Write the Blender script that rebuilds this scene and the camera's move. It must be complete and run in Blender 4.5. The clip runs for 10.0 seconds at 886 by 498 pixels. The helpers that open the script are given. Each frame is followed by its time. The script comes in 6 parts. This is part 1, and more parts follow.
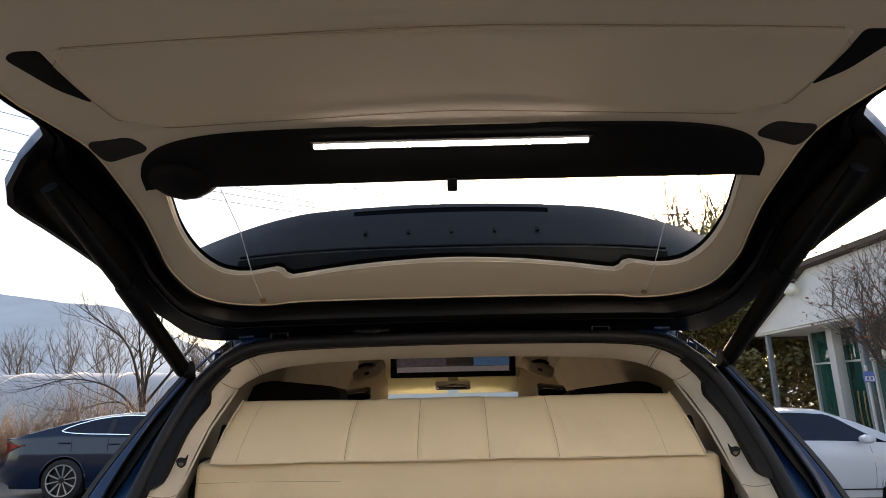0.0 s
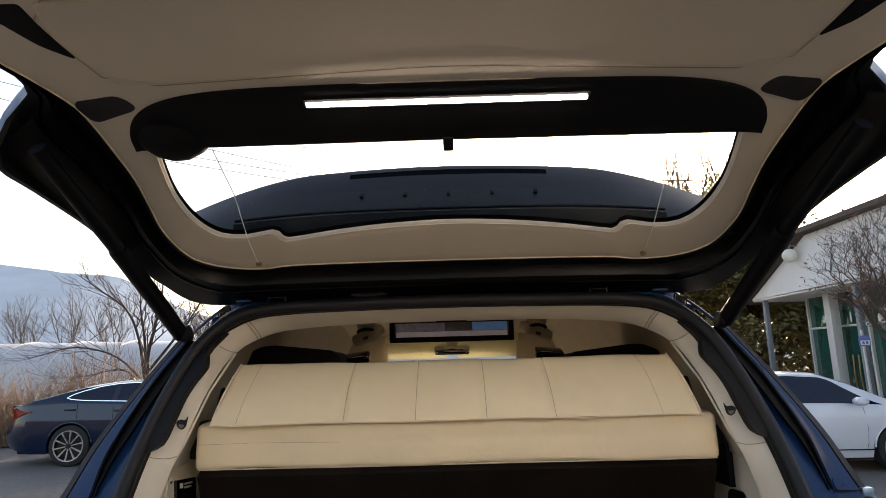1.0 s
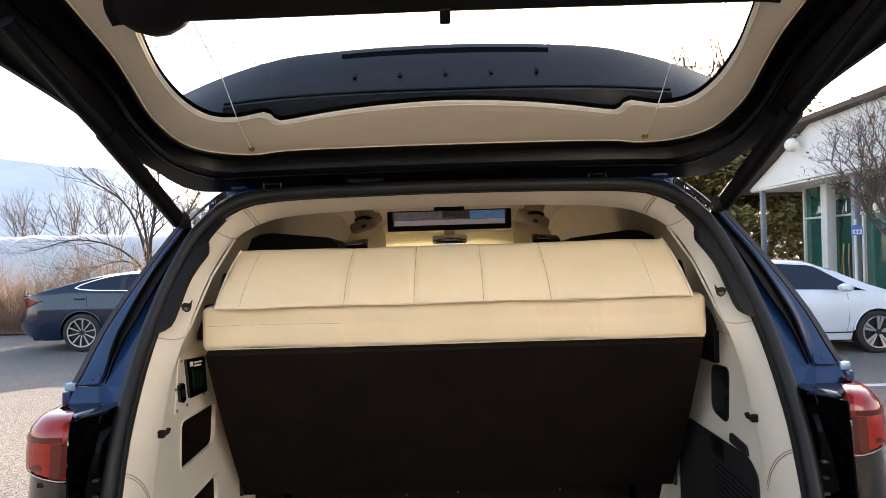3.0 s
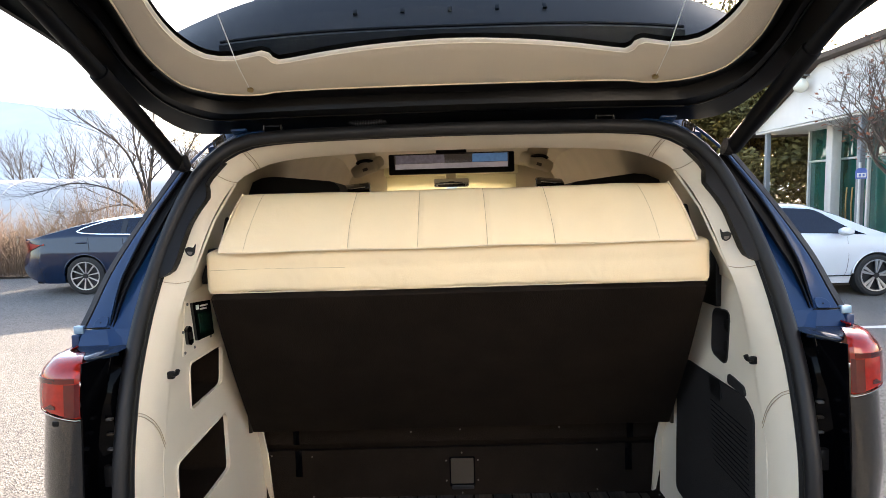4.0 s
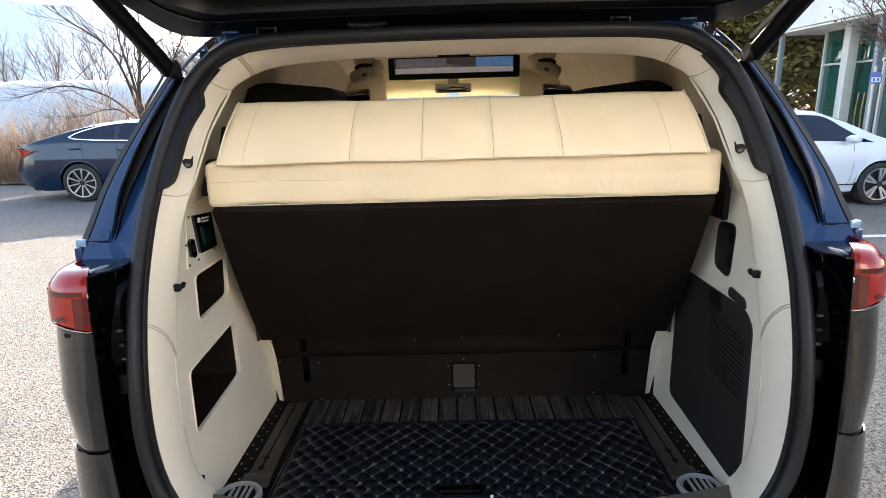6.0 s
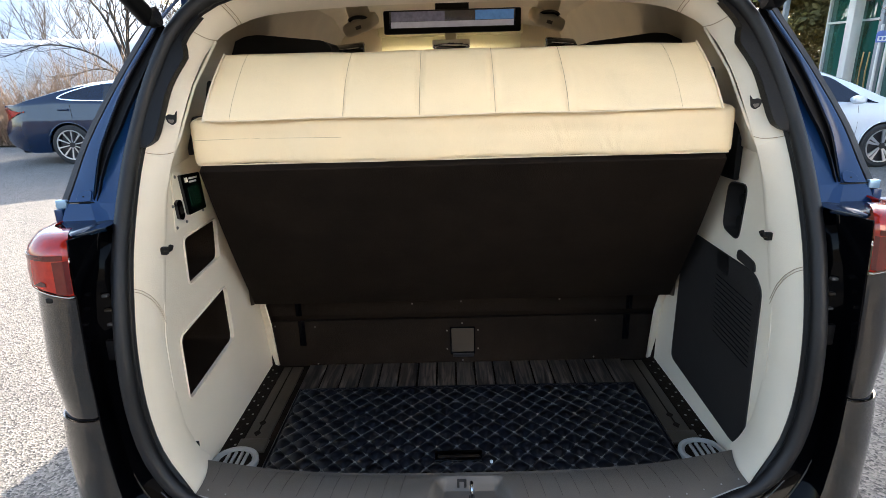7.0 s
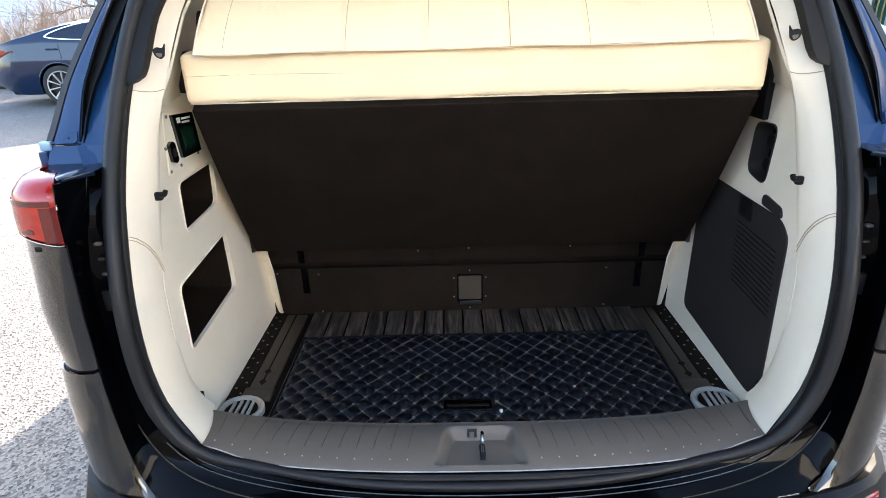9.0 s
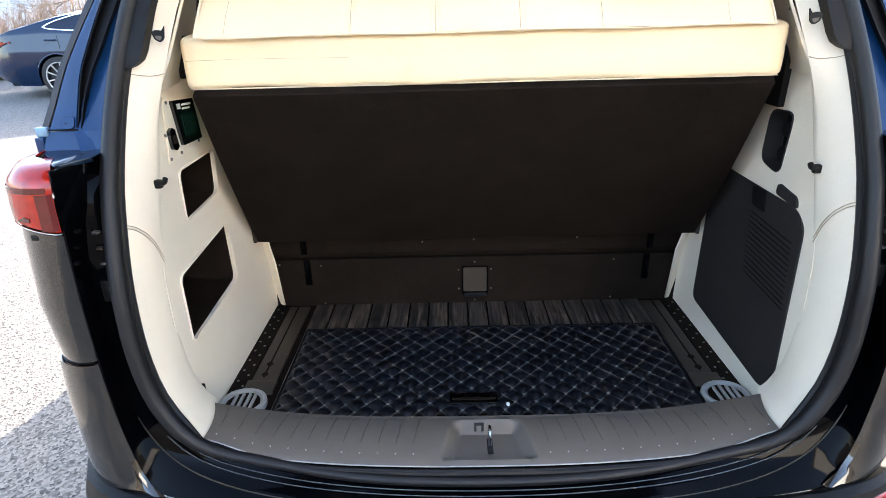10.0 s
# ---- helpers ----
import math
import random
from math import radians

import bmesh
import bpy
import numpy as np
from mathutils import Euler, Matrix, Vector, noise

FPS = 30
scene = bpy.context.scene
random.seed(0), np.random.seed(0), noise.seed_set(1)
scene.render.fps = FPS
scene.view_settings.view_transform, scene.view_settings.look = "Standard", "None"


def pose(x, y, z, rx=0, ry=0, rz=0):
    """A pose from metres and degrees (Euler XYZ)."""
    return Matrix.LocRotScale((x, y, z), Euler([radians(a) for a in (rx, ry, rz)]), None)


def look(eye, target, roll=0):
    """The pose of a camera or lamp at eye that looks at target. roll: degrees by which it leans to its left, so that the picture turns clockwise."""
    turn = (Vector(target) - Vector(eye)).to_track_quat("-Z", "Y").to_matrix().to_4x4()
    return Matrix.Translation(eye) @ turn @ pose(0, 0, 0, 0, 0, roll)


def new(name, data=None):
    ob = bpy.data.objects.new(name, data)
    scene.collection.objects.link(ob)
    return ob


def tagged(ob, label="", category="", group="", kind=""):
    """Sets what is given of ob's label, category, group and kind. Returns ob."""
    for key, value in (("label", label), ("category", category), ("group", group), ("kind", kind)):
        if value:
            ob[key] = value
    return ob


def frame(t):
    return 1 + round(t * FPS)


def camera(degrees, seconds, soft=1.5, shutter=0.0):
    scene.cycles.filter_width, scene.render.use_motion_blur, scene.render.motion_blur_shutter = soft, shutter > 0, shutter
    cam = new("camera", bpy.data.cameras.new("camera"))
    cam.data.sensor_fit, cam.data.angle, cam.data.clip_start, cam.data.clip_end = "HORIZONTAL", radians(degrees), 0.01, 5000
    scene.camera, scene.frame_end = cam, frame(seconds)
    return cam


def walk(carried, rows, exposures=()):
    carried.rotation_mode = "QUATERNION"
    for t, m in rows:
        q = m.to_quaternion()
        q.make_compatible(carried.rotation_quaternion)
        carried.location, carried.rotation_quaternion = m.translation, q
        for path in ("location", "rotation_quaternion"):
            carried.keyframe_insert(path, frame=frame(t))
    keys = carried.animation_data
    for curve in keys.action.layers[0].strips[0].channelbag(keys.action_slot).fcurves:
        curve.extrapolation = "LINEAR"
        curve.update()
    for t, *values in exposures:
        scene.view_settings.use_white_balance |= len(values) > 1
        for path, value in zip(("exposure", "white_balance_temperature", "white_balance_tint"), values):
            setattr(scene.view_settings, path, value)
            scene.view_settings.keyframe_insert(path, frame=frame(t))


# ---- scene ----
cam = camera(75.0, 10.0, soft=0.7)
VAN = pose(0, 0, 0, -1.7, -0.5, 0)  # the van stands nose-down and leans a little
PATH = [
    (0, (-0.01, -1.297, 1.659), (-0.028, 0.626, 2.21), -1.2),
    (0.5, (-0.008, -1.288, 1.653), (-0.026, 0.647, 2.16), -1.3),
    (1, (-0.004, -1.28, 1.648), (-0.023, 0.67, 2.092), -1.5),
    (1.5, (-0.003, -1.281, 1.646), (-0.021, 0.686, 2.008), -1.6),
    (2, (0.0, -1.273, 1.636), (-0.018, 0.708, 1.908), -1.7),
    (2.5, (0.0, -1.27, 1.632), (-0.02, 0.722, 1.807), -1.7),
    (4, (-0.013, -1.256, 1.634), (-0.042, 0.74, 1.514), -1.7),
    (4.5, (-0.012, -1.257, 1.641), (-0.045, 0.732, 1.432), -1.6),
    (5, (-0.016, -1.256, 1.648), (-0.05, 0.722, 1.357), -1.6),
    (5.5, (-0.024, -1.248, 1.651), (-0.06, 0.718, 1.284), -1.6),
    (7, (-0.034, -1.172, 1.629), (-0.06, 0.748, 1.068), -1.6),
    (7.5, (-0.042, -1.138, 1.622), (-0.07, 0.766, 1.01), -1.6),
    (8, (-0.045, -1.121, 1.619), (-0.079, 0.766, 0.959), -1.7),
    (8.5, (-0.049, -1.107, 1.615), (-0.083, 0.765, 0.913), -1.7),
    (9, (-0.058, -1.102, 1.61), (-0.09, 0.755, 0.869), -1.7),
    (9.5, (-0.063, -1.094, 1.6), (-0.098, 0.753, 0.835), -1.6),
    (10, (-0.075, -1.074, 1.59), (-0.108, 0.776, 0.828), -1.6),
]
walk(cam, [(t, VAN @ look(eye, target, roll)) for t, eye, target, roll in PATH],
     exposures=[(0, 1.50, 7700, 19), (1.0, 1.56, 7700, 19), (2.0, 1.76, 7650, 19), (2.5, 2.10, 7650, 19.5), (4.5, 2.80, 7350, 15.5), (5.5, 2.76, 7300, 15.5), (7.0, 2.78, 6950, 13), (8.0, 3.05, 6850, 13), (10, 3.42, 6700, 14)])

# ---------- light: a low sun in front of the van, clear winter sky ----------
SUN_AZ, SUN_EL = 18.07, 18.74
world = bpy.data.worlds.new("world")
scene.world = world
world.use_nodes = True
wt = world.node_tree
sky = wt.nodes.new("ShaderNodeTexSky")
sky.sky_type = "NISHITA"
sky.sun_disc = False
sky.sun_elevation = radians(SUN_EL)
sky.sun_rotation = radians(SUN_AZ)
sky.dust_density = 2.0
wt.links.new(sky.outputs[0], wt.nodes["Background"].inputs[0])
wt.nodes["Background"].inputs[1].default_value = 0.15
sun_data = bpy.data.lights.new("sun", "SUN")
sun_data.energy, sun_data.angle, sun_data.color = 4.0, radians(0.55), (1.0, 0.93, 0.82)
sun = new("sun", sun_data)
sun_way = Vector((math.sin(radians(SUN_AZ)) * math.cos(radians(SUN_EL)), math.cos(radians(SUN_AZ)) * math.cos(radians(SUN_EL)), math.sin(radians(SUN_EL))))
sun.matrix_world = look(sun_way * 50, (0, 0, 0))


# ---------- materials ----------
def mat(name, col, rough=0.5, metal=0.0, coat=0.0, var=0.15, scale=8.0, bump=0.0, bscale=60.0, spec=0.5, col2=None, detail=6.0, emit=0.0, soft=0.0, sscale=12.0):
    """A surface with two scales of colour variation and fine relief."""
    m = bpy.data.materials.new(name)
    m.use_nodes = True
    nt = m.node_tree
    b = nt.nodes["Principled BSDF"]
    b.inputs["Roughness"].default_value = rough
    b.inputs["Metallic"].default_value = metal
    b.inputs["Coat Weight"].default_value = coat
    b.inputs["Coat Roughness"].default_value = 0.04
    b.inputs["Specular IOR Level"].default_value = spec
    tc = nt.nodes.new("ShaderNodeTexCoord")
    n1 = nt.nodes.new("ShaderNodeTexNoise")
    n1.inputs["Scale"].default_value = scale
    n1.inputs["Detail"].default_value = detail
    n2 = nt.nodes.new("ShaderNodeTexNoise")
    n2.inputs["Scale"].default_value = bscale
    n2.inputs["Detail"].default_value = 3
    nt.links.new(tc.outputs["Object"], n1.inputs["Vector"])
    nt.links.new(tc.outputs["Object"], n2.inputs["Vector"])
    add = nt.nodes.new("ShaderNodeMath")
    add.operation = "MULTIPLY_ADD"
    add.inputs[1].default_value = 0.35
    nt.links.new(n2.outputs["Fac"], add.inputs[0])
    sc = nt.nodes.new("ShaderNodeMath")
    sc.operation = "MULTIPLY"
    sc.inputs[1].default_value = 0.65
    nt.links.new(n1.outputs["Fac"], sc.inputs[0])
    nt.links.new(sc.outputs[0], add.inputs[2])
    ramp = nt.nodes.new("ShaderNodeValToRGB")
    ramp.color_ramp.elements[0].position = 0.3
    ramp.color_ramp.elements[1].position = 0.7
    lo = [c * (1 - var) for c in col]
    hi = [min(1, c * (1 + var)) for c in (col2 or col)]
    ramp.color_ramp.elements[0].color = (*lo, 1)
    ramp.color_ramp.elements[1].color = (*hi, 1)
    nt.links.new(add.outputs[0], ramp.inputs[0])
    nt.links.new(ramp.outputs[0], b.inputs["Base Color"])
    if bump:
        bp = nt.nodes.new("ShaderNodeBump")
        bp.inputs["Strength"].default_value = bump
        bp.inputs["Distance"].default_value = 0.004
        nt.links.new(n2.outputs["Fac"], bp.inputs["Height"])
        nt.links.new(bp.outputs[0], b.inputs["Normal"])
        if soft:
            n3 = nt.nodes.new("ShaderNodeTexNoise")
            n3.inputs["Scale"].default_value = sscale
            n3.inputs["Detail"].default_value = 2
            n3.inputs["Distortion"].default_value = 0.6
            nt.links.new(tc.outputs["Object"], n3.inputs["Vector"])
            b2 = nt.nodes.new("ShaderNodeBump")
            b2.inputs["Strength"].default_value = soft
            b2.inputs["Distance"].default_value = 0.02
            nt.links.new(n3.outputs["Fac"], b2.inputs["Height"])
            nt.links.new(b2.outputs[0], bp.inputs["Normal"])
    if emit:
        b.inputs["Emission Color"].default_value = (*col, 1)
        b.inputs["Emission Strength"].default_value = emit
    return m


def glass_mat(name, col, rough=0.0):
    """Thin pane: lets light straight through, tinted, with a faint mirror coat."""
    m = bpy.data.materials.new(name)
    m.use_nodes = True
    nt = m.node_tree
    nt.nodes.remove(nt.nodes["Principled BSDF"])
    tr = nt.nodes.new("ShaderNodeBsdfTransparent")
    tr.inputs[0].default_value = (*col, 1)
    gl = nt.nodes.new("ShaderNodeBsdfGlossy")
    gl.inputs["Roughness"].default_value = rough
    mx = nt.nodes.new("ShaderNodeMixShader")
    mx.inputs[0].default_value = 0.006
    nt.links.new(tr.outputs[0], mx.inputs[1])
    nt.links.new(gl.outputs[0], mx.inputs[2])
    nt.links.new(mx.outputs[0], nt.nodes["Material Output"].inputs[0])
    return m


LEATHER = mat("cream_leather", (0.775, 0.615, 0.386), 0.42, var=0.06, scale=5, bump=0.18, bscale=420, soft=0.22, sscale=11)
# The cream trim again, darkened for the shade under the raised tailgate.
LINERSHADE = mat("cream_trim_shaded", (0.55, 0.475, 0.375), 0.6, var=0.06, scale=4, bump=0.14, bscale=500, soft=0.12, sscale=7)
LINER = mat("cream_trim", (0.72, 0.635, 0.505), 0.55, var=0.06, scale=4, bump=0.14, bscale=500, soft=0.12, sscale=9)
SUEDE = mat("cream_headliner", (0.60, 0.525, 0.405), 0.9, var=0.08, scale=6, bump=0.1, bscale=300)
SEAM = mat("seam_thread", (0.33, 0.25, 0.165), 0.8, var=0.2, scale=80)
PIPING = mat("piping", (0.72, 0.59, 0.42), 0.5, var=0.05, scale=50)
NAVY = mat("navy_paint", (0.0032, 0.027, 0.088), 0.28, coat=0.22, spec=0.28, var=0.12, scale=3, bscale=900)
BLACKP = mat("black_gloss", (0.002, 0.002, 0.0024), 0.07, coat=0.5, var=0.2, scale=4)
BODYBLACK = mat("black_body_paint", (0.0045, 0.0042, 0.0042), 0.10, coat=0.8, var=0.4, scale=14, col2=(0.008, 0.0072, 0.0065), bscale=90)
# Brown streaks in the colour imitate warm surroundings mirrored in the gloss.
bt = BODYBLACK.node_tree
bb_ = bt.nodes["Principled BSDF"]
btc = bt.nodes.new("ShaderNodeTexCoord")
bmap = bt.nodes.new("ShaderNodeMapping")
bmap.inputs["Scale"].default_value = (26, 26, 7)
bstreak = bt.nodes.new("ShaderNodeTexNoise")
bstreak.inputs["Scale"].default_value, bstreak.inputs["Detail"].default_value, bstreak.inputs["Distortion"].default_value = 1.0, 6, 1.6
bramp = bt.nodes.new("ShaderNodeValToRGB")
bramp.color_ramp.elements[0].position, bramp.color_ramp.elements[1].position = 0.45, 0.62
bramp.color_ramp.elements[0].color, bramp.color_ramp.elements[1].color = (0.0040, 0.0036, 0.0033, 1), (0.024, 0.016, 0.010, 1)
bt.links.new(btc.outputs["Object"], bmap.inputs["Vector"])
bt.links.new(bmap.outputs[0], bstreak.inputs["Vector"])
bt.links.new(bstreak.outputs["Fac"], bramp.inputs[0])
bt.links.new(bramp.outputs[0], bb_.inputs["Base Color"])
JAMB = mat("jamb_paint", (0.0011, 0.0012, 0.0017), 0.08, spec=0.07, var=0.25, scale=8)
PLASTIC = mat("black_plastic", (0.005, 0.0048, 0.005), 0.5, spec=0.2, var=0.2, scale=10, bump=0.2, bscale=600)
SHADEBOX = mat("blind_fabric", (0.003, 0.003, 0.0035), 0.7, spec=0.15, var=0.2, scale=20, bump=0.2, bscale=300)
GREYP = mat("grey_plastic", (0.100, 0.083, 0.068), 0.55, var=0.1, scale=10, bump=0.25, bscale=700)
DOORGREY = mat("charcoal_panel", (0.0180, 0.0162, 0.0158), 0.6, spec=0.3, var=0.12, scale=10, bump=0.3, bscale=600)
RUBBER = mat("rubber_seal", (0.0078, 0.0076, 0.0084), 0.5, spec=0.32, var=0.2, scale=20, bump=0.1, bscale=200)
BOARD = mat("black_board", (0.0112, 0.0078, 0.0056), 0.85, spec=0.06, var=0.34, scale=9, bump=0.5, bscale=260, soft=0.12, sscale=14)
STEEL = mat("dark_steel", (0.046, 0.036, 0.027), 0.5, metal=0.1, spec=0.28, var=0.2, scale=9, bump=0.1, bscale=200)
DULLSCREW = mat("dull_screw", (0.16, 0.15, 0.14), 0.45, metal=0.6, var=0.15, scale=40)
CHROME = mat("chrome", (0.75, 0.78, 0.82), 0.08, metal=1.0, var=0.03, scale=5)
# Chrome with the reflected blue sky put into its base colour.
SKYCHROME = mat("sky_tinted_chrome", (0.22, 0.36, 0.50), 0.35, metal=0.6, var=0.05, scale=8)
VINYL = mat("quilted_vinyl", (0.0030, 0.0038, 0.0066), 0.30, spec=0.6, var=0.25, scale=14, bump=0.05, bscale=400)
THREAD = mat("quilt_thread", (0.15, 0.145, 0.13), 0.8, var=0.15, scale=90)
RING = mat("grey_ring", (0.30, 0.29, 0.27), 0.5, var=0.08, scale=20)
REDLENS = mat("red_lens", (0.29, 0.010, 0.004), 0.08, coat=0.35, spec=0.4, var=0.26, scale=30, bump=0.06, bscale=90)
GATEBLACK = mat("black_gate_frame", (0.0019, 0.0019, 0.0023), 0.34, spec=0.22, var=0.25, scale=6)
SHELF = mat("dark_navy_ledge", (0.0022, 0.0085, 0.022), 0.22, coat=0.3, spec=0.35, var=0.15, scale=6)
CHANNEL = mat("black_channel", (0.002, 0.002, 0.0025), 0.5, spec=0.15, var=0.2, scale=12)
SPOILER = mat("spoiler_paint", (0.0018, 0.0030, 0.0056), 0.40, spec=0.25, var=0.10, scale=3)
REDDARK = mat("dark_red_lens", (0.085, 0.004, 0.003), 0.14, coat=0.3, var=0.2, scale=18)
SCREEN = mat("dark_screen", (0.010, 0.045, 0.030), 0.1, coat=0.6, var=0.2, scale=6)
TVSCREEN = mat("tv_screen", (0.30, 0.32, 0.42), 0.22, metal=0.8, coat=0.5, var=0.1, scale=3)
TVPALE = mat("screen_pale", (0.55, 0.54, 0.62), 0.2, var=0.08, scale=30, emit=0.035)
TVBLUE = mat("screen_blue", (0.10, 0.24, 0.50), 0.2, var=0.25, scale=25, emit=0.06)
TVDARK = mat("screen_dark", (0.22, 0.21, 0.28), 0.2, var=0.3, scale=40, emit=0.03)
EDGEGREY = mat("matt_grey_edge", (0.030, 0.030, 0.032), 0.45, spec=0.3, var=0.15, scale=12)
# Pale tone that imitates reflected light on dark pressed edges.
EDGESHINE = mat("edge_highlight", (0.17, 0.175, 0.185), 0.3, metal=0.7, var=0.2, scale=30)
PRINT = mat("white_print", (0.75, 0.75, 0.72), 0.6, var=0.05, scale=20)
CLEAR = glass_mat("clear_glass", (0.93, 0.95, 0.94))
TINT = glass_mat("tinted_glass", (0.34, 0.36, 0.36))
VISOR = mat("visor_cloth", (0.80, 0.75, 0.56), 0.8, var=0.05, scale=6)
vt = VISOR.node_tree
thin = vt.nodes.new("ShaderNodeBsdfTranslucent")
thin.inputs[0].default_value = (0.80, 0.76, 0.58, 1)
vmix = vt.nodes.new("ShaderNodeMixShader")
vmix.inputs[0].default_value = 0.5
vt.links.new(vt.nodes["Principled BSDF"].outputs[0], vmix.inputs[1])
vt.links.new(thin.outputs[0], vmix.inputs[2])
vt.links.new(vmix.outputs[0], vt.nodes["Material Output"].inputs[0])
LED = mat("led_strip", (1.0, 0.98, 0.94), 0.5, var=0.02, scale=200, emit=9.0)
TYRE = mat("tyre", (0.018, 0.018, 0.018), 0.8, var=0.25, scale=30, bump=0.3, bscale=120)
ALLOY = mat("alloy", (0.62, 0.63, 0.65), 0.28, metal=0.9, var=0.1, scale=20)
ALLOYDARK = mat("dark_alloy", (0.03, 0.03, 0.033), 0.4, metal=0.5, var=0.2, scale=20)
CARBLUE = mat("grey_blue_paint", (0.0026, 0.0130, 0.038), 0.12, coat=0.2, spec=0.35, var=0.12, scale=3)
CARWHITE = mat("white_paint", (0.62, 0.66, 0.70), 0.3, coat=1.0, var=0.04, scale=3)
CARGLASS = mat("dark_car_glass", (0.004, 0.010, 0.024), 0.04, spec=0.35, coat=0.1, var=0.1, scale=2)


def asphalt_mat():
    """Worn asphalt with pale stone chips, patches and fine cracks of tone."""
    m = bpy.data.materials.new("asphalt")
    m.use_nodes = True
    nt = m.node_tree
    b = nt.nodes["Principled BSDF"]
    b.inputs["Roughness"].default_value = 0.85
    tc = nt.nodes.new("ShaderNodeTexCoord")
    chips = nt.nodes.new("ShaderNodeTexVoronoi")
    chips.inputs["Scale"].default_value = 95
    wide = nt.nodes.new("ShaderNodeTexNoise")
    wide.inputs["Scale"].default_value = 0.45
    wide.inputs["Detail"].default_value = 8
    fine = nt.nodes.new("ShaderNodeTexNoise")
    fine.inputs["Scale"].default_value = 30
    fine.inputs["Detail"].default_value = 5
    for n in (chips, wide, fine):
        nt.links.new(tc.outputs["Object"], n.inputs["Vector"])
    r1 = nt.nodes.new("ShaderNodeValToRGB")
    r1.color_ramp.elements[0].position, r1.color_ramp.elements[1].position = 0.1, 0.75
    r1.color_ramp.elements[0].color, r1.color_ramp.elements[1].color = (0.038, 0.037, 0.034, 1), (0.225, 0.212, 0.190, 1)
    nt.links.new(chips.outputs["Color"], r1.inputs[0])
    r2 = nt.nodes.new("ShaderNodeValToRGB")
    r2.color_ramp.elements[0].position, r2.color_ramp.elements[1].position = 0.3, 0.7
    r2.color_ramp.elements[0].color, r2.color_ramp.elements[1].color = (0.75, 0.75, 0.76, 1), (1.1, 1.08, 1.05, 1)
    nt.links.new(wide.outputs["Fac"], r2.inputs[0])
    mul = nt.nodes.new("ShaderNodeMix")
    mul.data_type, mul.blend_type = "RGBA", "MULTIPLY"
    mul.inputs[0].default_value = 1.0
    nt.links.new(r1.outputs[0], mul.inputs[6])
    nt.links.new(r2.outputs[0], mul.inputs[7])
    nt.links.new(mul.outputs[2], b.inputs["Base Color"])
    bp = nt.nodes.new("ShaderNodeBump")
    bp.inputs["Strength"].default_value, bp.inputs["Distance"].default_value = 0.7, 0.006
    nt.links.new(chips.outputs["Distance"], bp.inputs["Height"])
    nt.links.new(bp.outputs[0], b.inputs["Normal"])
    return m


def wood_mat():
    """Dark charred planks with pale grain along y, a tone of its own for each plank."""
    m = bpy.data.materials.new("dark_plank")
    m.use_nodes = True
    nt = m.node_tree
    b = nt.nodes["Principled BSDF"]
    b.inputs["Roughness"].default_value = 0.6
    tc = nt.nodes.new("ShaderNodeTexCoord")
    info = nt.nodes.new("ShaderNodeObjectInfo")
    mp = nt.nodes.new("ShaderNodeMapping")
    mp.inputs["Scale"].default_value = (70, 5, 20)
    off = nt.nodes.new("ShaderNodeVectorMath")
    off.operation = "ADD"
    k = nt.nodes.new("ShaderNodeMath")
    k.operation = "MULTIPLY"
    k.inputs[1].default_value = 40
    nt.links.new(info.outputs["Random"], k.inputs[0])
    nt.links.new(tc.outputs["Object"], mp.inputs["Vector"])
    nt.links.new(mp.outputs[0], off.inputs[0])
    nt.links.new(k.outputs[0], off.inputs[1])
    n = nt.nodes.new("ShaderNodeTexNoise")
    n.inputs["Scale"].default_value, n.inputs["Detail"].default_value, n.inputs["Distortion"].default_value = 1.0, 5, 1.2
    nt.links.new(off.outputs[0], n.inputs["Vector"])
    r = nt.nodes.new("ShaderNodeValToRGB")
    r.color_ramp.elements[0].position, r.color_ramp.elements[1].position = 0.4, 0.72
    r.color_ramp.elements[0].color, r.color_ramp.elements[1].color = (0.008, 0.006, 0.005, 1), (0.115, 0.085, 0.066, 1)
    nt.links.new(n.outputs["Fac"], r.inputs[0])
    nt.links.new(r.outputs[0], b.inputs["Base Color"])
    bp = nt.nodes.new("ShaderNodeBump")
    bp.inputs["Strength"].default_value, bp.inputs["Distance"].default_value = 0.4, 0.002
    nt.links.new(n.outputs["Fac"], bp.inputs["Height"])
    nt.links.new(bp.outputs[0], b.inputs["Normal"])
    return m


ASPHALT = asphalt_mat()
PLANK = wood_mat()
LINE = mat("road_paint", (0.62, 0.62, 0.60), 0.7, var=0.2, scale=6, bump=0.3, bscale=80)
VERGE = mat("dry_verge", (0.17, 0.11, 0.065), 0.9, var=0.45, scale=1.5, bump=0.6, bscale=25)
FIELD = mat("dry_field", (0.22, 0.18, 0.11), 0.95, var=0.3, scale=0.08)
TWIG = mat("dry_twig", (0.20, 0.13, 0.085), 0.85, var=0.35, scale=3)
BARK = mat("bark", (0.034, 0.027, 0.022), 0.9, var=0.35, scale=12, bump=0.6, bscale=60)
PALEBARK = mat("grey_brown_twig", (0.105, 0.080, 0.064), 0.9, var=0.3, scale=12)
REDLEAF = mat("dry_red_leaf", (0.22, 0.07, 0.035), 0.8, var=0.4, scale=2)
GREENLEAF = mat("dull_green_leaf", (0.075, 0.095, 0.028), 0.6, var=0.5, scale=1.6, col2=(0.24, 0.18, 0.055))
FILM = mat("greenhouse_film", (0.43, 0.43, 0.43), 0.45, var=0.12, scale=0.5)
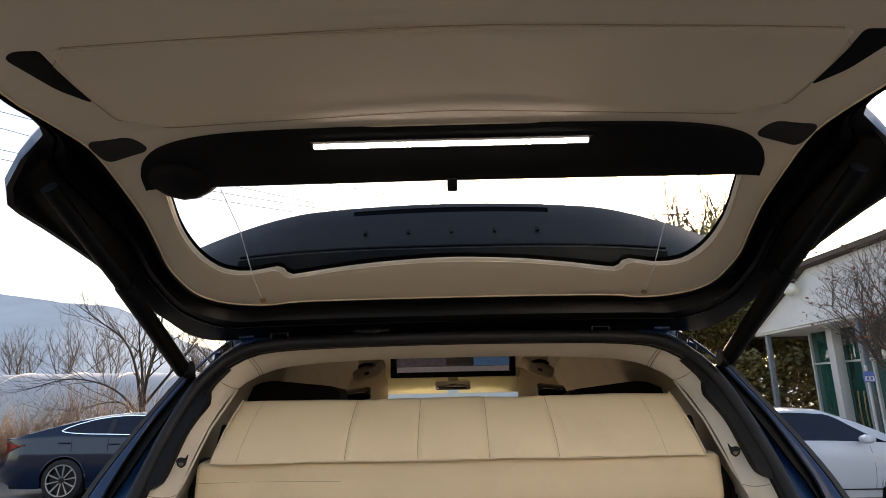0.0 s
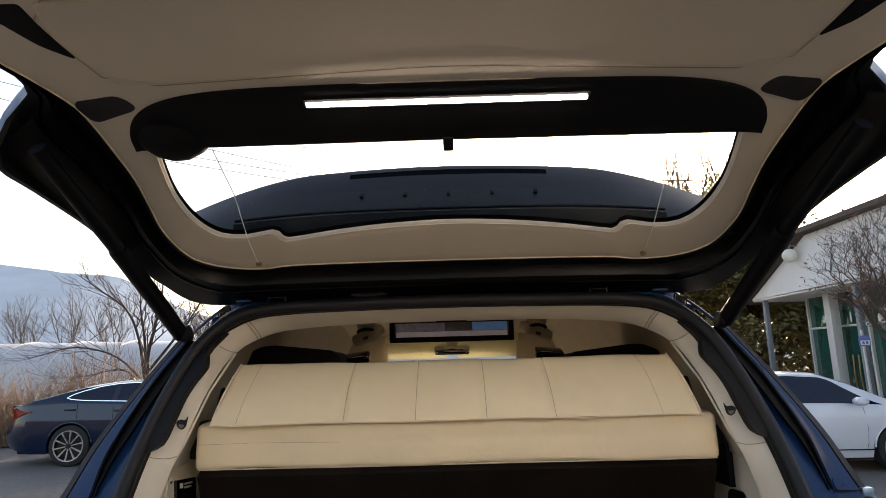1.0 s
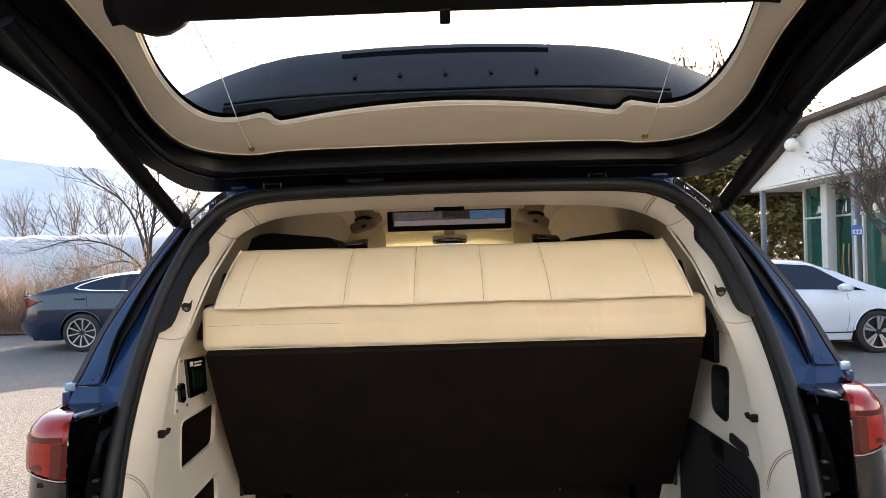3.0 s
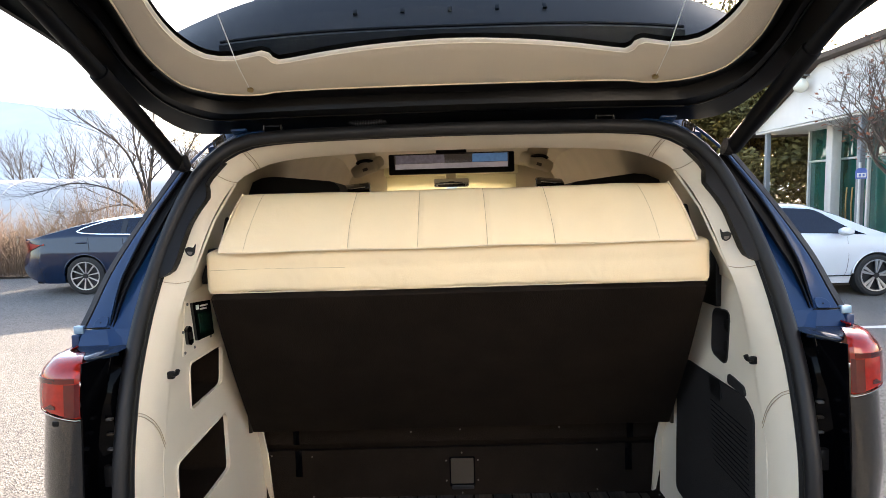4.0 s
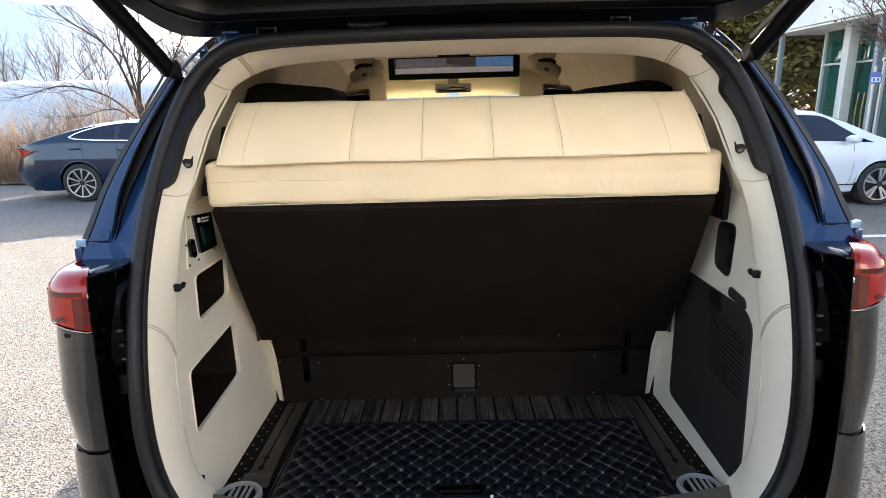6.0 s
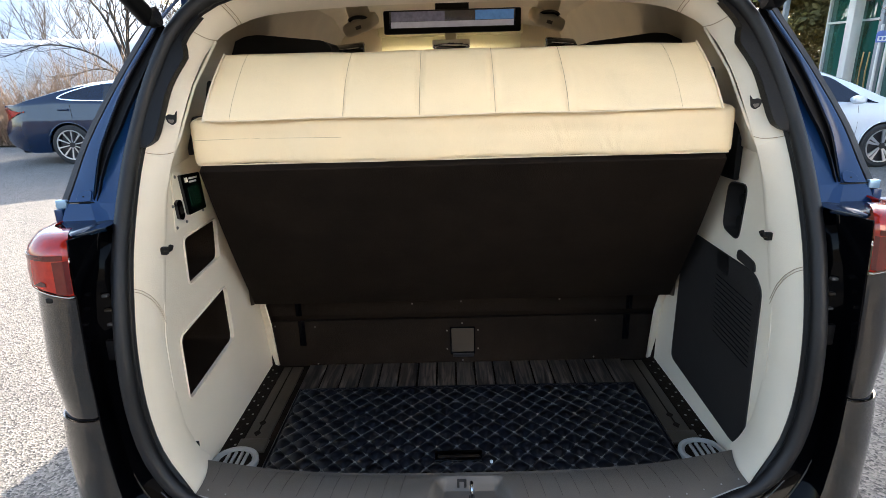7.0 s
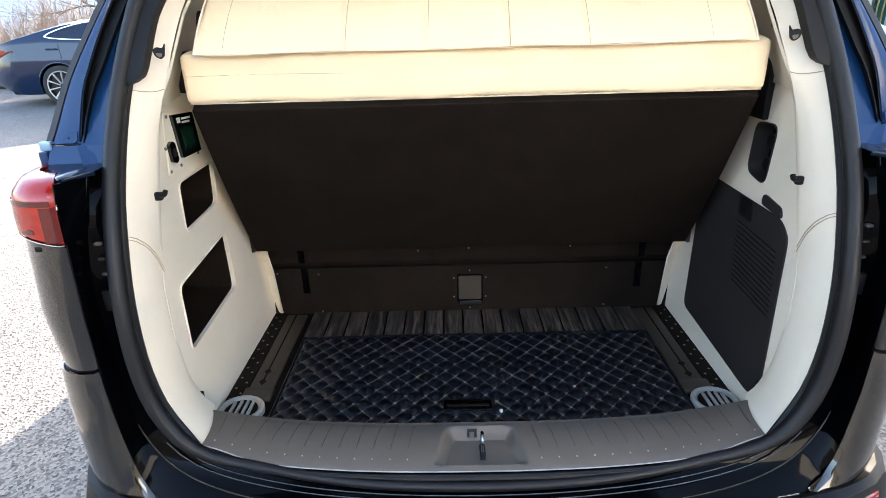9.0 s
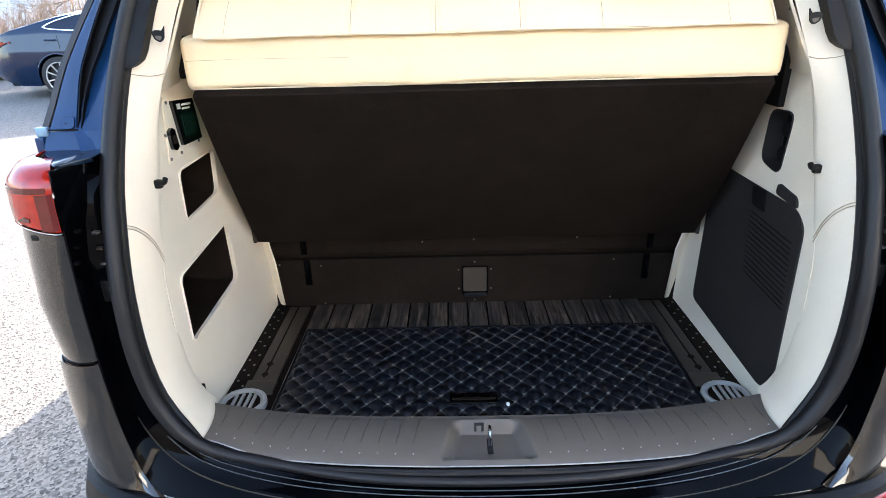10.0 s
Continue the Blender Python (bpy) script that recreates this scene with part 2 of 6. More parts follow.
# Distance haze is painted in: a pale blue base colour plus a steady glow.
HILL = mat("hill_painted_haze", (0.20, 0.26, 0.32), 1.0, var=0.2, scale=0.02, detail=8, emit=0.27)
WALLW = mat("white_render", (0.74, 0.74, 0.73), 0.8, var=0.05, scale=2, bump=0.2, bscale=60)
ROOFD = mat("brown_shingle", (0.10, 0.075, 0.06), 0.85, var=0.3, scale=5, bump=0.5, bscale=14)
POSTG = mat("grey_post", (0.20, 0.22, 0.24), 0.5, var=0.1, scale=6)
POSTW = mat("pale_column", (0.60, 0.60, 0.58), 0.6, var=0.06, scale=6)
TEALG = mat("teal_glass", (0.012, 0.085, 0.070), 0.06, coat=0.6, var=0.25, scale=0.8)
BRASS = mat("brass_bar", (0.38, 0.28, 0.14), 0.3, metal=0.9, var=0.1, scale=20)
GLOBE = mat("opal_globe", (0.72, 0.70, 0.60), 0.35, var=0.05, scale=8)
SIGNBLUE = mat("sign_blue", (0.10, 0.16, 0.45), 0.5, var=0.05, scale=10)
CABLE = mat("cable", (0.03, 0.03, 0.03), 0.7, var=0.1, scale=5)
CONC = mat("concrete", (0.32, 0.31, 0.29), 0.85, var=0.15, scale=4, bump=0.3, bscale=50)

# ---------- building helpers ----------
BASE = {}


def thing(name, label, category, base=(0, 0, 0), m=None, group="", kind=""):
    """An Empty that holds a thing's parts; base is its foot, in the frame m (the van's, if none is given)."""
    e = new(name)
    e.matrix_basis = (VAN if m is None else m) @ Matrix.Translation(base)
    e.empty_display_size = 0.1
    BASE[e] = Vector(base)
    return tagged(e, label, category, group, kind)


def part(name, bm, material, parent, label="", solid=0.0, bevel=0.0, smooth=40, offset=-1.0):
    """Links a bmesh as one mesh under a thing or part; its coordinates are those of the thing's frame."""
    root = parent
    while root is not None and root.parent is not None:
        root = root.parent
    if root in BASE:
        bmesh.ops.translate(bm, verts=bm.verts, vec=-BASE[root])
    bmesh.ops.recalc_face_normals(bm, faces=bm.faces)
    for f in bm.faces:
        f.smooth = True
    for e in bm.edges:
        if (len(e.link_faces) == 2 and e.calc_face_angle(0) > radians(smooth)) or (solid and len(e.link_faces) == 1):
            e.smooth = False
    me = bpy.data.meshes.new(name)
    bm.to_mesh(me)
    bm.free()
    me.materials.append(material)
    ob = new(name, me)
    if parent is not None:
        ob.parent = parent
    if solid:
        md = ob.modifiers.new("solid", "SOLIDIFY")
        md.thickness, md.offset = solid, offset
    if bevel:
        md = ob.modifiers.new("bevel", "BEVEL")
        md.width, md.segments, md.limit_method, md.angle_limit = bevel, 2, "ANGLE", radians(35)
    if label:
        ob["label"] = label
    return ob


def lone(name, bm, material, label, category, m=None, kind="", **kw):
    """A top-level thing that is one mesh, in the world's frame unless m is given."""
    ob = part(name, bm, material, None, **kw)
    if m is not None:
        ob.matrix_basis = m
    return tagged(ob, label, category, "", kind)


def spl(pts, n, closed=False):
    """Points along a Catmull-Rom curve, evenly spaced by length."""
    p = [np.array(q, float) for q in pts]
    k = len(p)
    dense = []
    for i in range(k if closed else k - 1):
        a, b, c, d = (p[(i + j) % k] if closed else p[min(max(i + j, 0), k - 1)] for j in (-1, 0, 1, 2))
        for u in np.linspace(0, 1, 24, endpoint=False):
            dense.append(0.5 * (2 * b + (c - a) * u + (2 * a - 5 * b + 4 * c - d) * u * u + (3 * b - a - 3 * c + d) * u ** 3))
    dense.append(p[0] if closed else p[-1])
    return even(dense, n, closed)


def even(pts, n, closed=False):
    """n points evenly spaced along a polyline."""
    p = np.array(pts, float)
    if closed and np.linalg.norm(p[0] - p[-1]) > 1e-9:
        p = np.vstack([p, p[:1]])
    s = np.concatenate([[0], np.cumsum(np.linalg.norm(np.diff(p, axis=0), axis=1))])
    t = np.linspace(0, s[-1], n, endpoint=not closed)
    return [np.array([np.interp(v, s, p[:, c]) for c in range(p.shape[1])]) for v in t]


def mirror(half):
    """A closed outline from its right half, listed from the centre line at one end to the centre line at the other."""
    left = [(-p[0], *p[1:]) for p in reversed(half) if abs(p[0]) > 1e-6]
    return list(half) + left


def loft(rows, closed=False, caps=False, bm=None):
    """Faces between rows of points; closed joins each row's ends."""
    bm = bm or bmesh.new()
    vs = [[bm.verts.new(tuple(map(float, p))) for p in r] for r in rows]
    n = len(rows[0])
    for a, b in zip(vs, vs[1:]):
        for i in range(n if closed else n - 1):
            j = (i + 1) % n
            bm.faces.new((a[i], a[j], b[j], b[i]))
    if caps:
        bm.faces.new(vs[0])
        bm.faces.new(list(reversed(vs[-1])))
    return bm


def tube(path, r, n=8, closed=False, bm=None, caps=True, r2=None, ref=(0.13, 0.2, 0.97), flat=1.0):
    """A tube along a path; r: radius, or a function of the place; r2: radius at its end; flat: the ratio of its second half-axis."""
    p = [Vector(q) for q in path]
    rows = []
    k = len(p)
    for i in range(k):
        t = (p[(i + 1) % k] - p[i - 1]) if closed else p[min(i + 1, k - 1)] - p[max(i - 1, 0)]
        t.normalize()
        a = Vector(ref) - t * t.dot(Vector(ref))
        if a.length < 1e-4:
            a = Vector((1, 0, 0)) - t * t.x
        a.normalize()
        b = t.cross(a)
        rr = r(p[i]) if callable(r) else r if r2 is None else r + (r2 - r) * i / (k - 1)
        rows.append([p[i] + a * rr * math.cos(2 * math.pi * j / n) + b * rr * flat * math.sin(2 * math.pi * j / n) for j in range(n)])
    if closed:
        rows.append(rows[0])
        bm = loft(rows, True, False, bm)
        bmesh.ops.remove_doubles(bm, verts=bm.verts, dist=1e-5)
        return bm
    return loft(rows, True, caps, bm)


def box(c, s, bm=None, bevel=0.0, m=None):
    """A box of the given centre and size, its edges rounded."""
    b = bmesh.new()
    bmesh.ops.create_cube(b, size=1.0)
    bmesh.ops.scale(b, vec=s, verts=b.verts)
    if bevel:
        bmesh.ops.bevel(b, geom=list(b.edges), offset=bevel, segments=2, profile=0.5, affect="EDGES")
    bmesh.ops.transform(b, matrix=Matrix.Translation(c) @ (m or Matrix()), verts=b.verts)
    return merge(bm, b)


def merge(bm, b):
    """Adds the mesh b to bm."""
    if bm is None:
        return b
    me = bpy.data.meshes.new("tmp")
    b.to_mesh(me)
    b.free()
    bm.from_mesh(me)
    bpy.data.meshes.remove(me)
    return bm


def disc(c, axis, r, h, n=16, bm=None, r2=None):
    """A short round rod from c along axis."""
    c, a = Vector(c), Vector(axis).normalized()
    return tube([c, c + a * h], r, n, bm=bm, r2=r2)


def rounded(pts, r, k=5):
    """A polygon's outline with its corners rounded."""
    out = []
    n = len(pts)
    for i in range(n):
        a, b, c = (np.array(pts[(i + j) % n], float) for j in (-1, 0, 1))
        u, w = a - b, c - b
        q = min(r, np.linalg.norm(u) * 0.45, np.linalg.norm(w) * 0.45)
        p0, p1 = b + u / np.linalg.norm(u) * q, b + w / np.linalg.norm(w) * q
        for t in np.linspace(0, 1, k):
            out.append((1 - t) ** 2 * p0 + 2 * t * (1 - t) * b + t * t * p1)
    return out


def plate(outline, place, holes=(), depth=0.0, bm=None):
    """A flat plate with holes; place maps (a, b, d) to a point, d from 0 to depth."""
    b = bmesh.new()
    edges = []
    for loop in (outline, *holes):
        vs = [b.verts.new((p[0], p[1], 0)) for p in loop]
        edges += [b.edges.new((vs[i], vs[(i + 1) % len(vs)])) for i in range(len(vs))]
    bmesh.ops.triangle_fill(b, use_beauty=True, use_dissolve=False, edges=edges, normal=(0, 0, 1))
    if depth:
        r = bmesh.ops.extrude_face_region(b, geom=list(b.faces))
        bmesh.ops.translate(b, vec=(0, 0, depth), verts=[v for v in r["geom"] if isinstance(v, bmesh.types.BMVert)])
    for v in b.verts:
        v.co = Vector(place(*v.co))
    return merge(bm, b)


def patch(outline, place, depth, bevel=0.0, rows=3, bm=None):
    """A cushion-like plate on a curved surface: rings from the outline to its middle, raised by depth; place maps (a, b, d)."""
    o = np.array(outline, float)
    c = o.mean(axis=0)
    n = len(o)
    rings = [[place(p[0], p[1], 0.0) for p in o], [place(*(p + (c - p) * 0.015), depth * 0.75) for p in o]]
    for k in range(1, rows + 1):
        f = 0.05 + 0.9 * k / rows
        rings.append([place(*(p + (c - p) * min(f, 0.97)), depth) for p in o])
    b = loft(rings, True)
    b.faces.new([b.verts[(len(rings) - 1) * n + i] for i in range(n)]) if b.verts.ensure_lookup_table() is None else None
    return merge(bm, b)

# ---------- the van ----------
N = 120
STRIP = spl(mirror([(0, -.065, .600), (.25, -.058, .606), (.46, -.035, .625), (.64, -.022, .675), (.725, -.012, .765), (.762, -.004, .89), (.772, .012, 1.05),
                    (.778, .055, 1.2), (.782, .10, 1.30), (.777, .165, 1.43), (.760, .215, 1.54), (.722, .265, 1.67), (.672, .310, 1.775), (.590, .340, 1.84),
                    (.480, .356, 1.860), (.25, .360, 1.866), (0, .360, 1.868)]), N, True)
FRAME = spl(mirror([(0, -.125, .585), (.25, -.118, .588), (.50, -.090, .597), (.69, -.045, .635), (.80, .0, .73), (.842, .03, .88), (.847, .032, 1.05),
                    (.836, .036, 1.18), (.824, .050, 1.26), (.838, .10, 1.335), (.885, .172, 1.42), (.842, .220, 1.53), (.765, .270, 1.67), (.695, .310, 1.785), (.62, .355, 1.862),
                    (.48, .395, 1.892), (.25, .402, 1.896), (0, .402, 1.898)]), N, True)
REVEAL = spl(mirror([(0, .10, .655), (.25, .10, .655), (.46, .105, .655), (.64, .12, .665), (.715, .13, .72), (.735, .125, .88), (.740, .135, 1.03),
                     (.740, .165, 1.15), (.735, .20, 1.28), (.722, .225, 1.40), (.690, .245, 1.51), (.660, .31, 1.64), (.625, .385, 1.735), (.56, .43, 1.785),
                     (.47, .45, 1.808), (.25, .45, 1.820), (0, .45, 1.822)]), N, True)
van = thing("van", "dark navy high-roof van with its tailgate raised, parked on asphalt", "van", (0, 2.2, 0))
FOLD = [[s * .5 + f * .5 + np.array((0, .012, 0)) for s, f in zip(STRIP, FRAME)], FRAME, [f + np.array((0, .10 if f[2] > 1.35 else .03, .012 if f[2] > 1.6 else 0)) for f in FRAME]]
first = min(i for i in range(N) if FRAME[i][2] > 1.30)
last = max(i for i in range(N) if FRAME[i][2] > 1.30)
part("body_frame", loft([[r[i] for i in range(first, last + 1)] for r in (STRIP, *FOLD)]), NAVY, van, "navy painted frame over the rear opening", solid=.004)
# The lower jamb's shade is put in as near-black; the frame above stays navy.
part("door_jamb", loft([[r[i % N] for i in range(last, first + N + 1)] for r in (STRIP, *FOLD)]), JAMB, van, "lower jamb round the rear opening, its shade painted black", solid=.004)


def low(p):
    """1 along the sill, fading to 0 up the sides."""
    return max(0, min(1, (.70 - abs(p[0])) / .16)) if p[2] < .8 else 0.0


seal = part("weatherstrip", tube([s + np.array((0, -.012 + .007 * low(s), .007 * low(s))) for s in STRIP], lambda p: .012 + .007 * max(0, min(1, (p.z - .63) / .10)), 10, True, ref=(0, 1, 0), flat=.95), RUBBER, van, "black rubber door seal")


# cream lining of the reveal, in its parts: header over the opening, an upper and a lower pillar lining at each side
def lining(i0, i1):
    rows = []
    for f in (0.05, .22, .45, .7, .9, 1.0):
        rows.append([STRIP[i % N] + (REVEAL[i % N] - STRIP[i % N]) * f + np.array((-1.0 if STRIP[i % N][0] > 0 else 1.0, 0, -.6 if STRIP[i % N][2] > 1.7 else 0)) * .010 * math.sin(math.pi * f)
                     for i in range(i0, i1 + 1)])
    rows.append([p + np.array((0, .03, .02 if p[2] > 1.6 else 0)) + np.array((.012 if p[0] > 0 else -.012, 0, 0)) for p in rows[-1]])
    return loft(rows)


def lining_pt(i, f, s, out=.0015):
    """A point of the lining at the (fractional) station i, a share f of the way in."""
    j = int(i)
    p = STRIP[j] + (STRIP[j + 1] - STRIP[j]) * (i - j)
    q = REVEAL[j] + (REVEAL[j + 1] - REVEAL[j]) * (i - j)
    v = p + (q - p) * f + np.array((-1.0, 0, -.6 if p[2] > 1.7 else 0)) * (.010 * math.sin(math.pi * f) + out)
    return (s * v[0], v[1] - out * .5, v[2])


def sill_line(f):
    """Station at which the lining meets the sill cover."""
    return 15.85 + .9 * f


def lower_lining(s):
    rows = [[lining_pt(i, f, s, 0) for i in (sill_line(f) - .2, 17.3, *range(18, lo_end + 1))] for f in (.05, .22, .45, .7, .9, 1.0)]
    rows.append([(p[0] + s * .012, p[1] + .03, p[2]) for p in rows[-1]])
    return loft(rows if s > 0 else [r[::-1] for r in rows])


side_idx = [i for i in range(N // 2) if STRIP[i][2] > .69]
lo_end = max(i for i in side_idx if STRIP[i][2] < 1.50 and STRIP[i][0] > 0)
hi_end = max(i for i in side_idx if STRIP[i][0] > .575)
for s in (1, -1):
    def span(a, b):
        return (a, b) if s > 0 else (N - b, N - a)
    part("lower_pillar_trim", lower_lining(s), LINER, van, "cream vinyl pillar lining", solid=.004)
    part("upper_pillar_trim", lining(*span(lo_end, hi_end)), LINER, van, "cream vinyl pillar lining", solid=.004)
part("header_trim", lining(hi_end, N - hi_end), LINER, van, "cream padded lining over the opening", solid=.004)
# seams of the linings
for s in (1, -1):
    seam_at = lo_end + (-.7 if s > 0 else -1.05)
    for i0, i1, i2 in ((lo_end, lo_end + .3, lo_end + .6), (hi_end, hi_end, hi_end), (hi_end + .22, hi_end + .22, hi_end + .22), (hi_end - 2.3, hi_end - 2.1, hi_end - 1.7), (seam_at - 6.5, seam_at - 7, seam_at - 8.3), (seam_at - 6.65, seam_at - 7.2, seam_at - 8.55)):
        fs_ = np.linspace(.10, .98, 16)
        part("seam", tube([lining_pt(float(np.interp((f - .1) / .88, [0, .25, .5, .75, 1], [i0, i0 + (i2 - i0) * .07, i0 + (i2 - i0) * .25, i0 + (i2 - i0) * .55, i2])), f, s) for f in fs_], .0009, 5), SEAM, van)
# black pads between seal and upper pillar lining
for s in (1, -1):
    inner = [(.756, .194, 1.492), (.722, .196, 1.510), (.710, .213, 1.55), (.694, .242, 1.62), (.676, .258, 1.66), (.653, .274, 1.70), (.660, .290, 1.735), (.622, .318, 1.79)]
    outer = [(.765, .19, 1.495), (.760, .198, 1.52), (.748, .22, 1.575), (.722, .255, 1.66), (.692, .282, 1.72), (.675, .298, 1.75), (.628, .322, 1.80)]
    a, b = spl(inner, 20), spl(outer, 20)
    rows = [[np.array((s * p[0], p[1] - .012, p[2])) for p in (x + (y - x) * f for x, y in zip(a, b))] for f in (0, .3, .7, 1)]
    rows.insert(0, [p + np.array((0, .03, 0)) for p in rows[0]])
    part("pillar_pad", loft(rows), PLASTIC, van, "matt black pillar pad", solid=.003)

# rear corners, lamps, bumper
EDGE = [(0, -.150, .572), (.35, -.140, .575), (.613, -.100, .583), (.735, -.080, .590), (.782, -.062, .616), (.808, -.052, .71), (.826, -.042, .82), (.835, -.034, .92),
        (.838, -.030, 1.04), (.831, -.030, 1.21), (.828, -.026, 1.332)]
CORNER = spl([(.832, -.024), (.835, -.031), (.850, -.034), (.880, -.032), (.915, -.016), (.943, .013), (.960, .06), (.974, .20), (.986, .55)], 120)
CORNER = CORNER[:36:2] + CORNER[36::7]


def corner_row(s, z, d, proud=0.0, pull=0.0, tilt=0.0):
    """The rear corner's outline at the height z: from the inner edge round to the side, d wider than the plan."""
    rise = EDGE[3:]
    d, up = (d - .020, .012) if s > 0 else (d, 0.0)
    ex = float(np.interp(z, [p[2] for p in rise], [p[0] for p in rise]))
    ey = float(np.interp(z, [p[2] for p in rise], [p[1] for p in rise]))
    row = []
    for p in CORNER:
        x = ex + (p[0] - .832) * (1 + d / .11)
        y = p[1] + (ey + .026) * max(0, 1 - max(0, p[1]) / .3) - proud
        x, y = x + proud * max(0, min(1, (p[0] - .88) / .06)), y + proud * max(0, min(1, p[1] / .05))
        row.append((s * (x + (.90 - x) * pull), y + (.13 - y) * pull, z + up + tilt * min(1, (p[0] - .832) / .11)))
    return row


PILLAR_Z, PILLAR_Y = (1.1, 1.326, 1.42, 1.53, 1.67, 1.79), (.05, .116, .168, .210, .258, .300)
CHANNEL_IN = [(.851, 1.381), (.848, 1.43), (.831, 1.49), (.812, 1.53), (.788, 1.585), (.752, 1.66), (.698, 1.765)]
CHANNEL_OUT = [(.860, 1.381), (.860, 1.43), (.853, 1.49), (.840, 1.53), (.819, 1.585), (.784, 1.66), (.714, 1.775)]
COVER_OUT = [(.920, 1.381), (.906, 1.43), (.886, 1.49), (.869, 1.53), (.840, 1.585), (.797, 1.66), (.722, 1.78)]
for s in (1, -1):
    part("quarter_panel", loft([corner_row(s, z, d) for z, d in ((.922, -.012), (.926, -.010), (.98, -.003), (1.05, .005), (1.12, .002))] + [corner_row(s, 1.17, -.001, tilt=.012), corner_row(s, 1.204, -.004, tilt=.022)]), BODYBLACK, van, "glossy black rear corner panel with painted brown reflection streaks", solid=.004)
    part("bumper_corner", loft([corner_row(s, z, d, .004) for z, d in ((.915, -.009), (.908, -.006), (.88, -.002), (.82, .004), (.76, .009), (.70, .014), (.65, .024), (.61, .034), (.585, .036))]), BODYBLACK, van, "glossy black upper end of the bumper", solid=.004)
    part("corner_gap", tube(corner_row(s, .919, -.012)[:24], .002, 5), JAMB, van)
    lens = [corner_row(s, z, d, pr, pu, ti) for z, d, pr, pu, ti in ((1.212, -.004, .002, .0, .022), (1.216, -.003, .006, 0, .022), (1.255, -.003, .007, 0, .014), (1.295, -.004, .006, 0, .006), (1.314, -.006, .004, .01, .002), (1.328, -.008, 0, .05, 0), (1.337, -.010, 0, .14, 0), (1.341, -.010, 0, .30, 0), (1.341, -.010, 0, .5, 0))]
    lamp = part("tail_lamp", loft(lens), REDLENS, van, "clear red wrap-round tail lamp", solid=.004)
    part("lamp_trim", loft([corner_row(s, z, -.004, .006, tilt=.022)[:26] for z in (1.2085, 1.2108)]), CHROME, lamp, "bright lower lamp edge", solid=.002)
    part("lamp_band", loft([corner_row(s, z, -.0045, .0078)[1:30] for z in (1.292, 1.303)]), REDDARK, lamp, "dark red upper band", solid=.0015)
    part("lamp_band", loft([[p for p in corner_row(s, z, -.003, .0082, tilt=t_)[0:4]] for z, t_ in ((1.218, .003), (1.255, .002), (1.290, .001))]), REDDARK, lamp, "dark red inner edge", solid=.0015)
    dent = corner_row(s, 1.236, -.003, .0082)
    part("lamp_reflector", loft([dent[5:9], [(p[0], p[1], p[2] + .012 * (1 - abs(k - .8) / 2.2)) for k, p in enumerate(dent[5:9])]]), REDDARK, lamp, "small dark reflector", solid=.001)
    if s < 0:
        part("lamp_foot", box((s * .878, -.033, 1.203), (.030, .006, .012), bevel=.002), PLASTIC, lamp)
    front = spl([(.945, .135, 1.3385), (.905, .085, 1.3390), (.862, .035, 1.3390), (.832, -.004, 1.3385), (.812, .020, 1.3385), (.793, .058, 1.3380)], 22)
    back = spl([(.948, .150, 1.341), (.92, .140, 1.341), (.88, .132, 1.341), (.84, .126, 1.341), (.815, .12, 1.341), (.79, .105, 1.340)], 22)
    part("lamp_shelf", loft([[(s * p[0], p[1] + .004, p[2] - .009) for p in front], [(s * p[0], p[1], p[2] - .003) for p in front], [(s * (p[0] * .97 + q[0] * .03), p[1] * .97 + q[1] * .03, p[2]) for p, q in zip(front, back)], [(s * p[0], p[1], p[2]) for p in back]]), SHELF, van, "dark navy ledge over the lamp", solid=.002, smooth=50)
    for k in range(3):
        part("jamb_screw", box((s * .812, .040, 1.185 - .035 * k), (.014, .012, .006), bevel=.0015), DULLSCREW if k != 1 else STEEL, van)
    part("chrome_end", box((s * .9335, .142, 1.3765), (.025, .016, .019), bevel=.002), SKYCHROME, van, "chrome window trim end with the reflected sky painted blue")
    # painted pillar outside the seal: black water channel, cover beside the window, dark glass edge
    def pillar_row(xz, lift):
        return [np.array((s * x, float(np.interp(z, PILLAR_Z, PILLAR_Y)) - lift, z)) for x, z in xz]

    inner, mid, outer = spl(CHANNEL_IN, 18), spl(CHANNEL_OUT, 18), spl(COVER_OUT, 18)
    part("pillar_channel", loft([pillar_row(inner, .004), pillar_row(inner, -.010), pillar_row(mid, -.010), pillar_row(mid, .004)]), CHANNEL, van, "black water channel", solid=.002)
    blend = [[m * (1 - f) + o * f for m, o in zip(mid, outer)] for f in (.0, .04, .35, .7, .96, 1.0)]
    cover = part("pillar_cover", loft([pillar_row(b_, h_) for b_, h_ in zip(blend, (-.006, .006, .0085, .008, .006, -.006))]), NAVY, van, "navy pillar cover beside the window", solid=.003)
    part("cover_edge", tube(pillar_row([(.8575, 1.3785), (.89, 1.3785), (.922, 1.3795)], .006), .0018, 6), CHANNEL, cover)
    part("cover_cap", plate(rounded([(.864, 1.3815), (.900, 1.3815), (.896, 1.399), (.884, 1.4055), (.864, 1.4055)], .008), lambda u, v, d: (s * u, float(np.interp(v, PILLAR_Z, PILLAR_Y)) - .0075 - d, v), depth=.003), NAVY, cover, "small raised service cap", bevel=.0012)
    part("cap_dot", disc((s * .882, float(np.interp(1.392, PILLAR_Z, PILLAR_Y)) - .0102, 1.392), (0, -1, 0), .002, .001, 8), CHANNEL, cover)
    foot = [[(x, z) for x in np.linspace(.800, xo, 10)] for z, xo in ((1.322, .927), (1.340, .928), (1.360, .926), (1.3765, .922))]
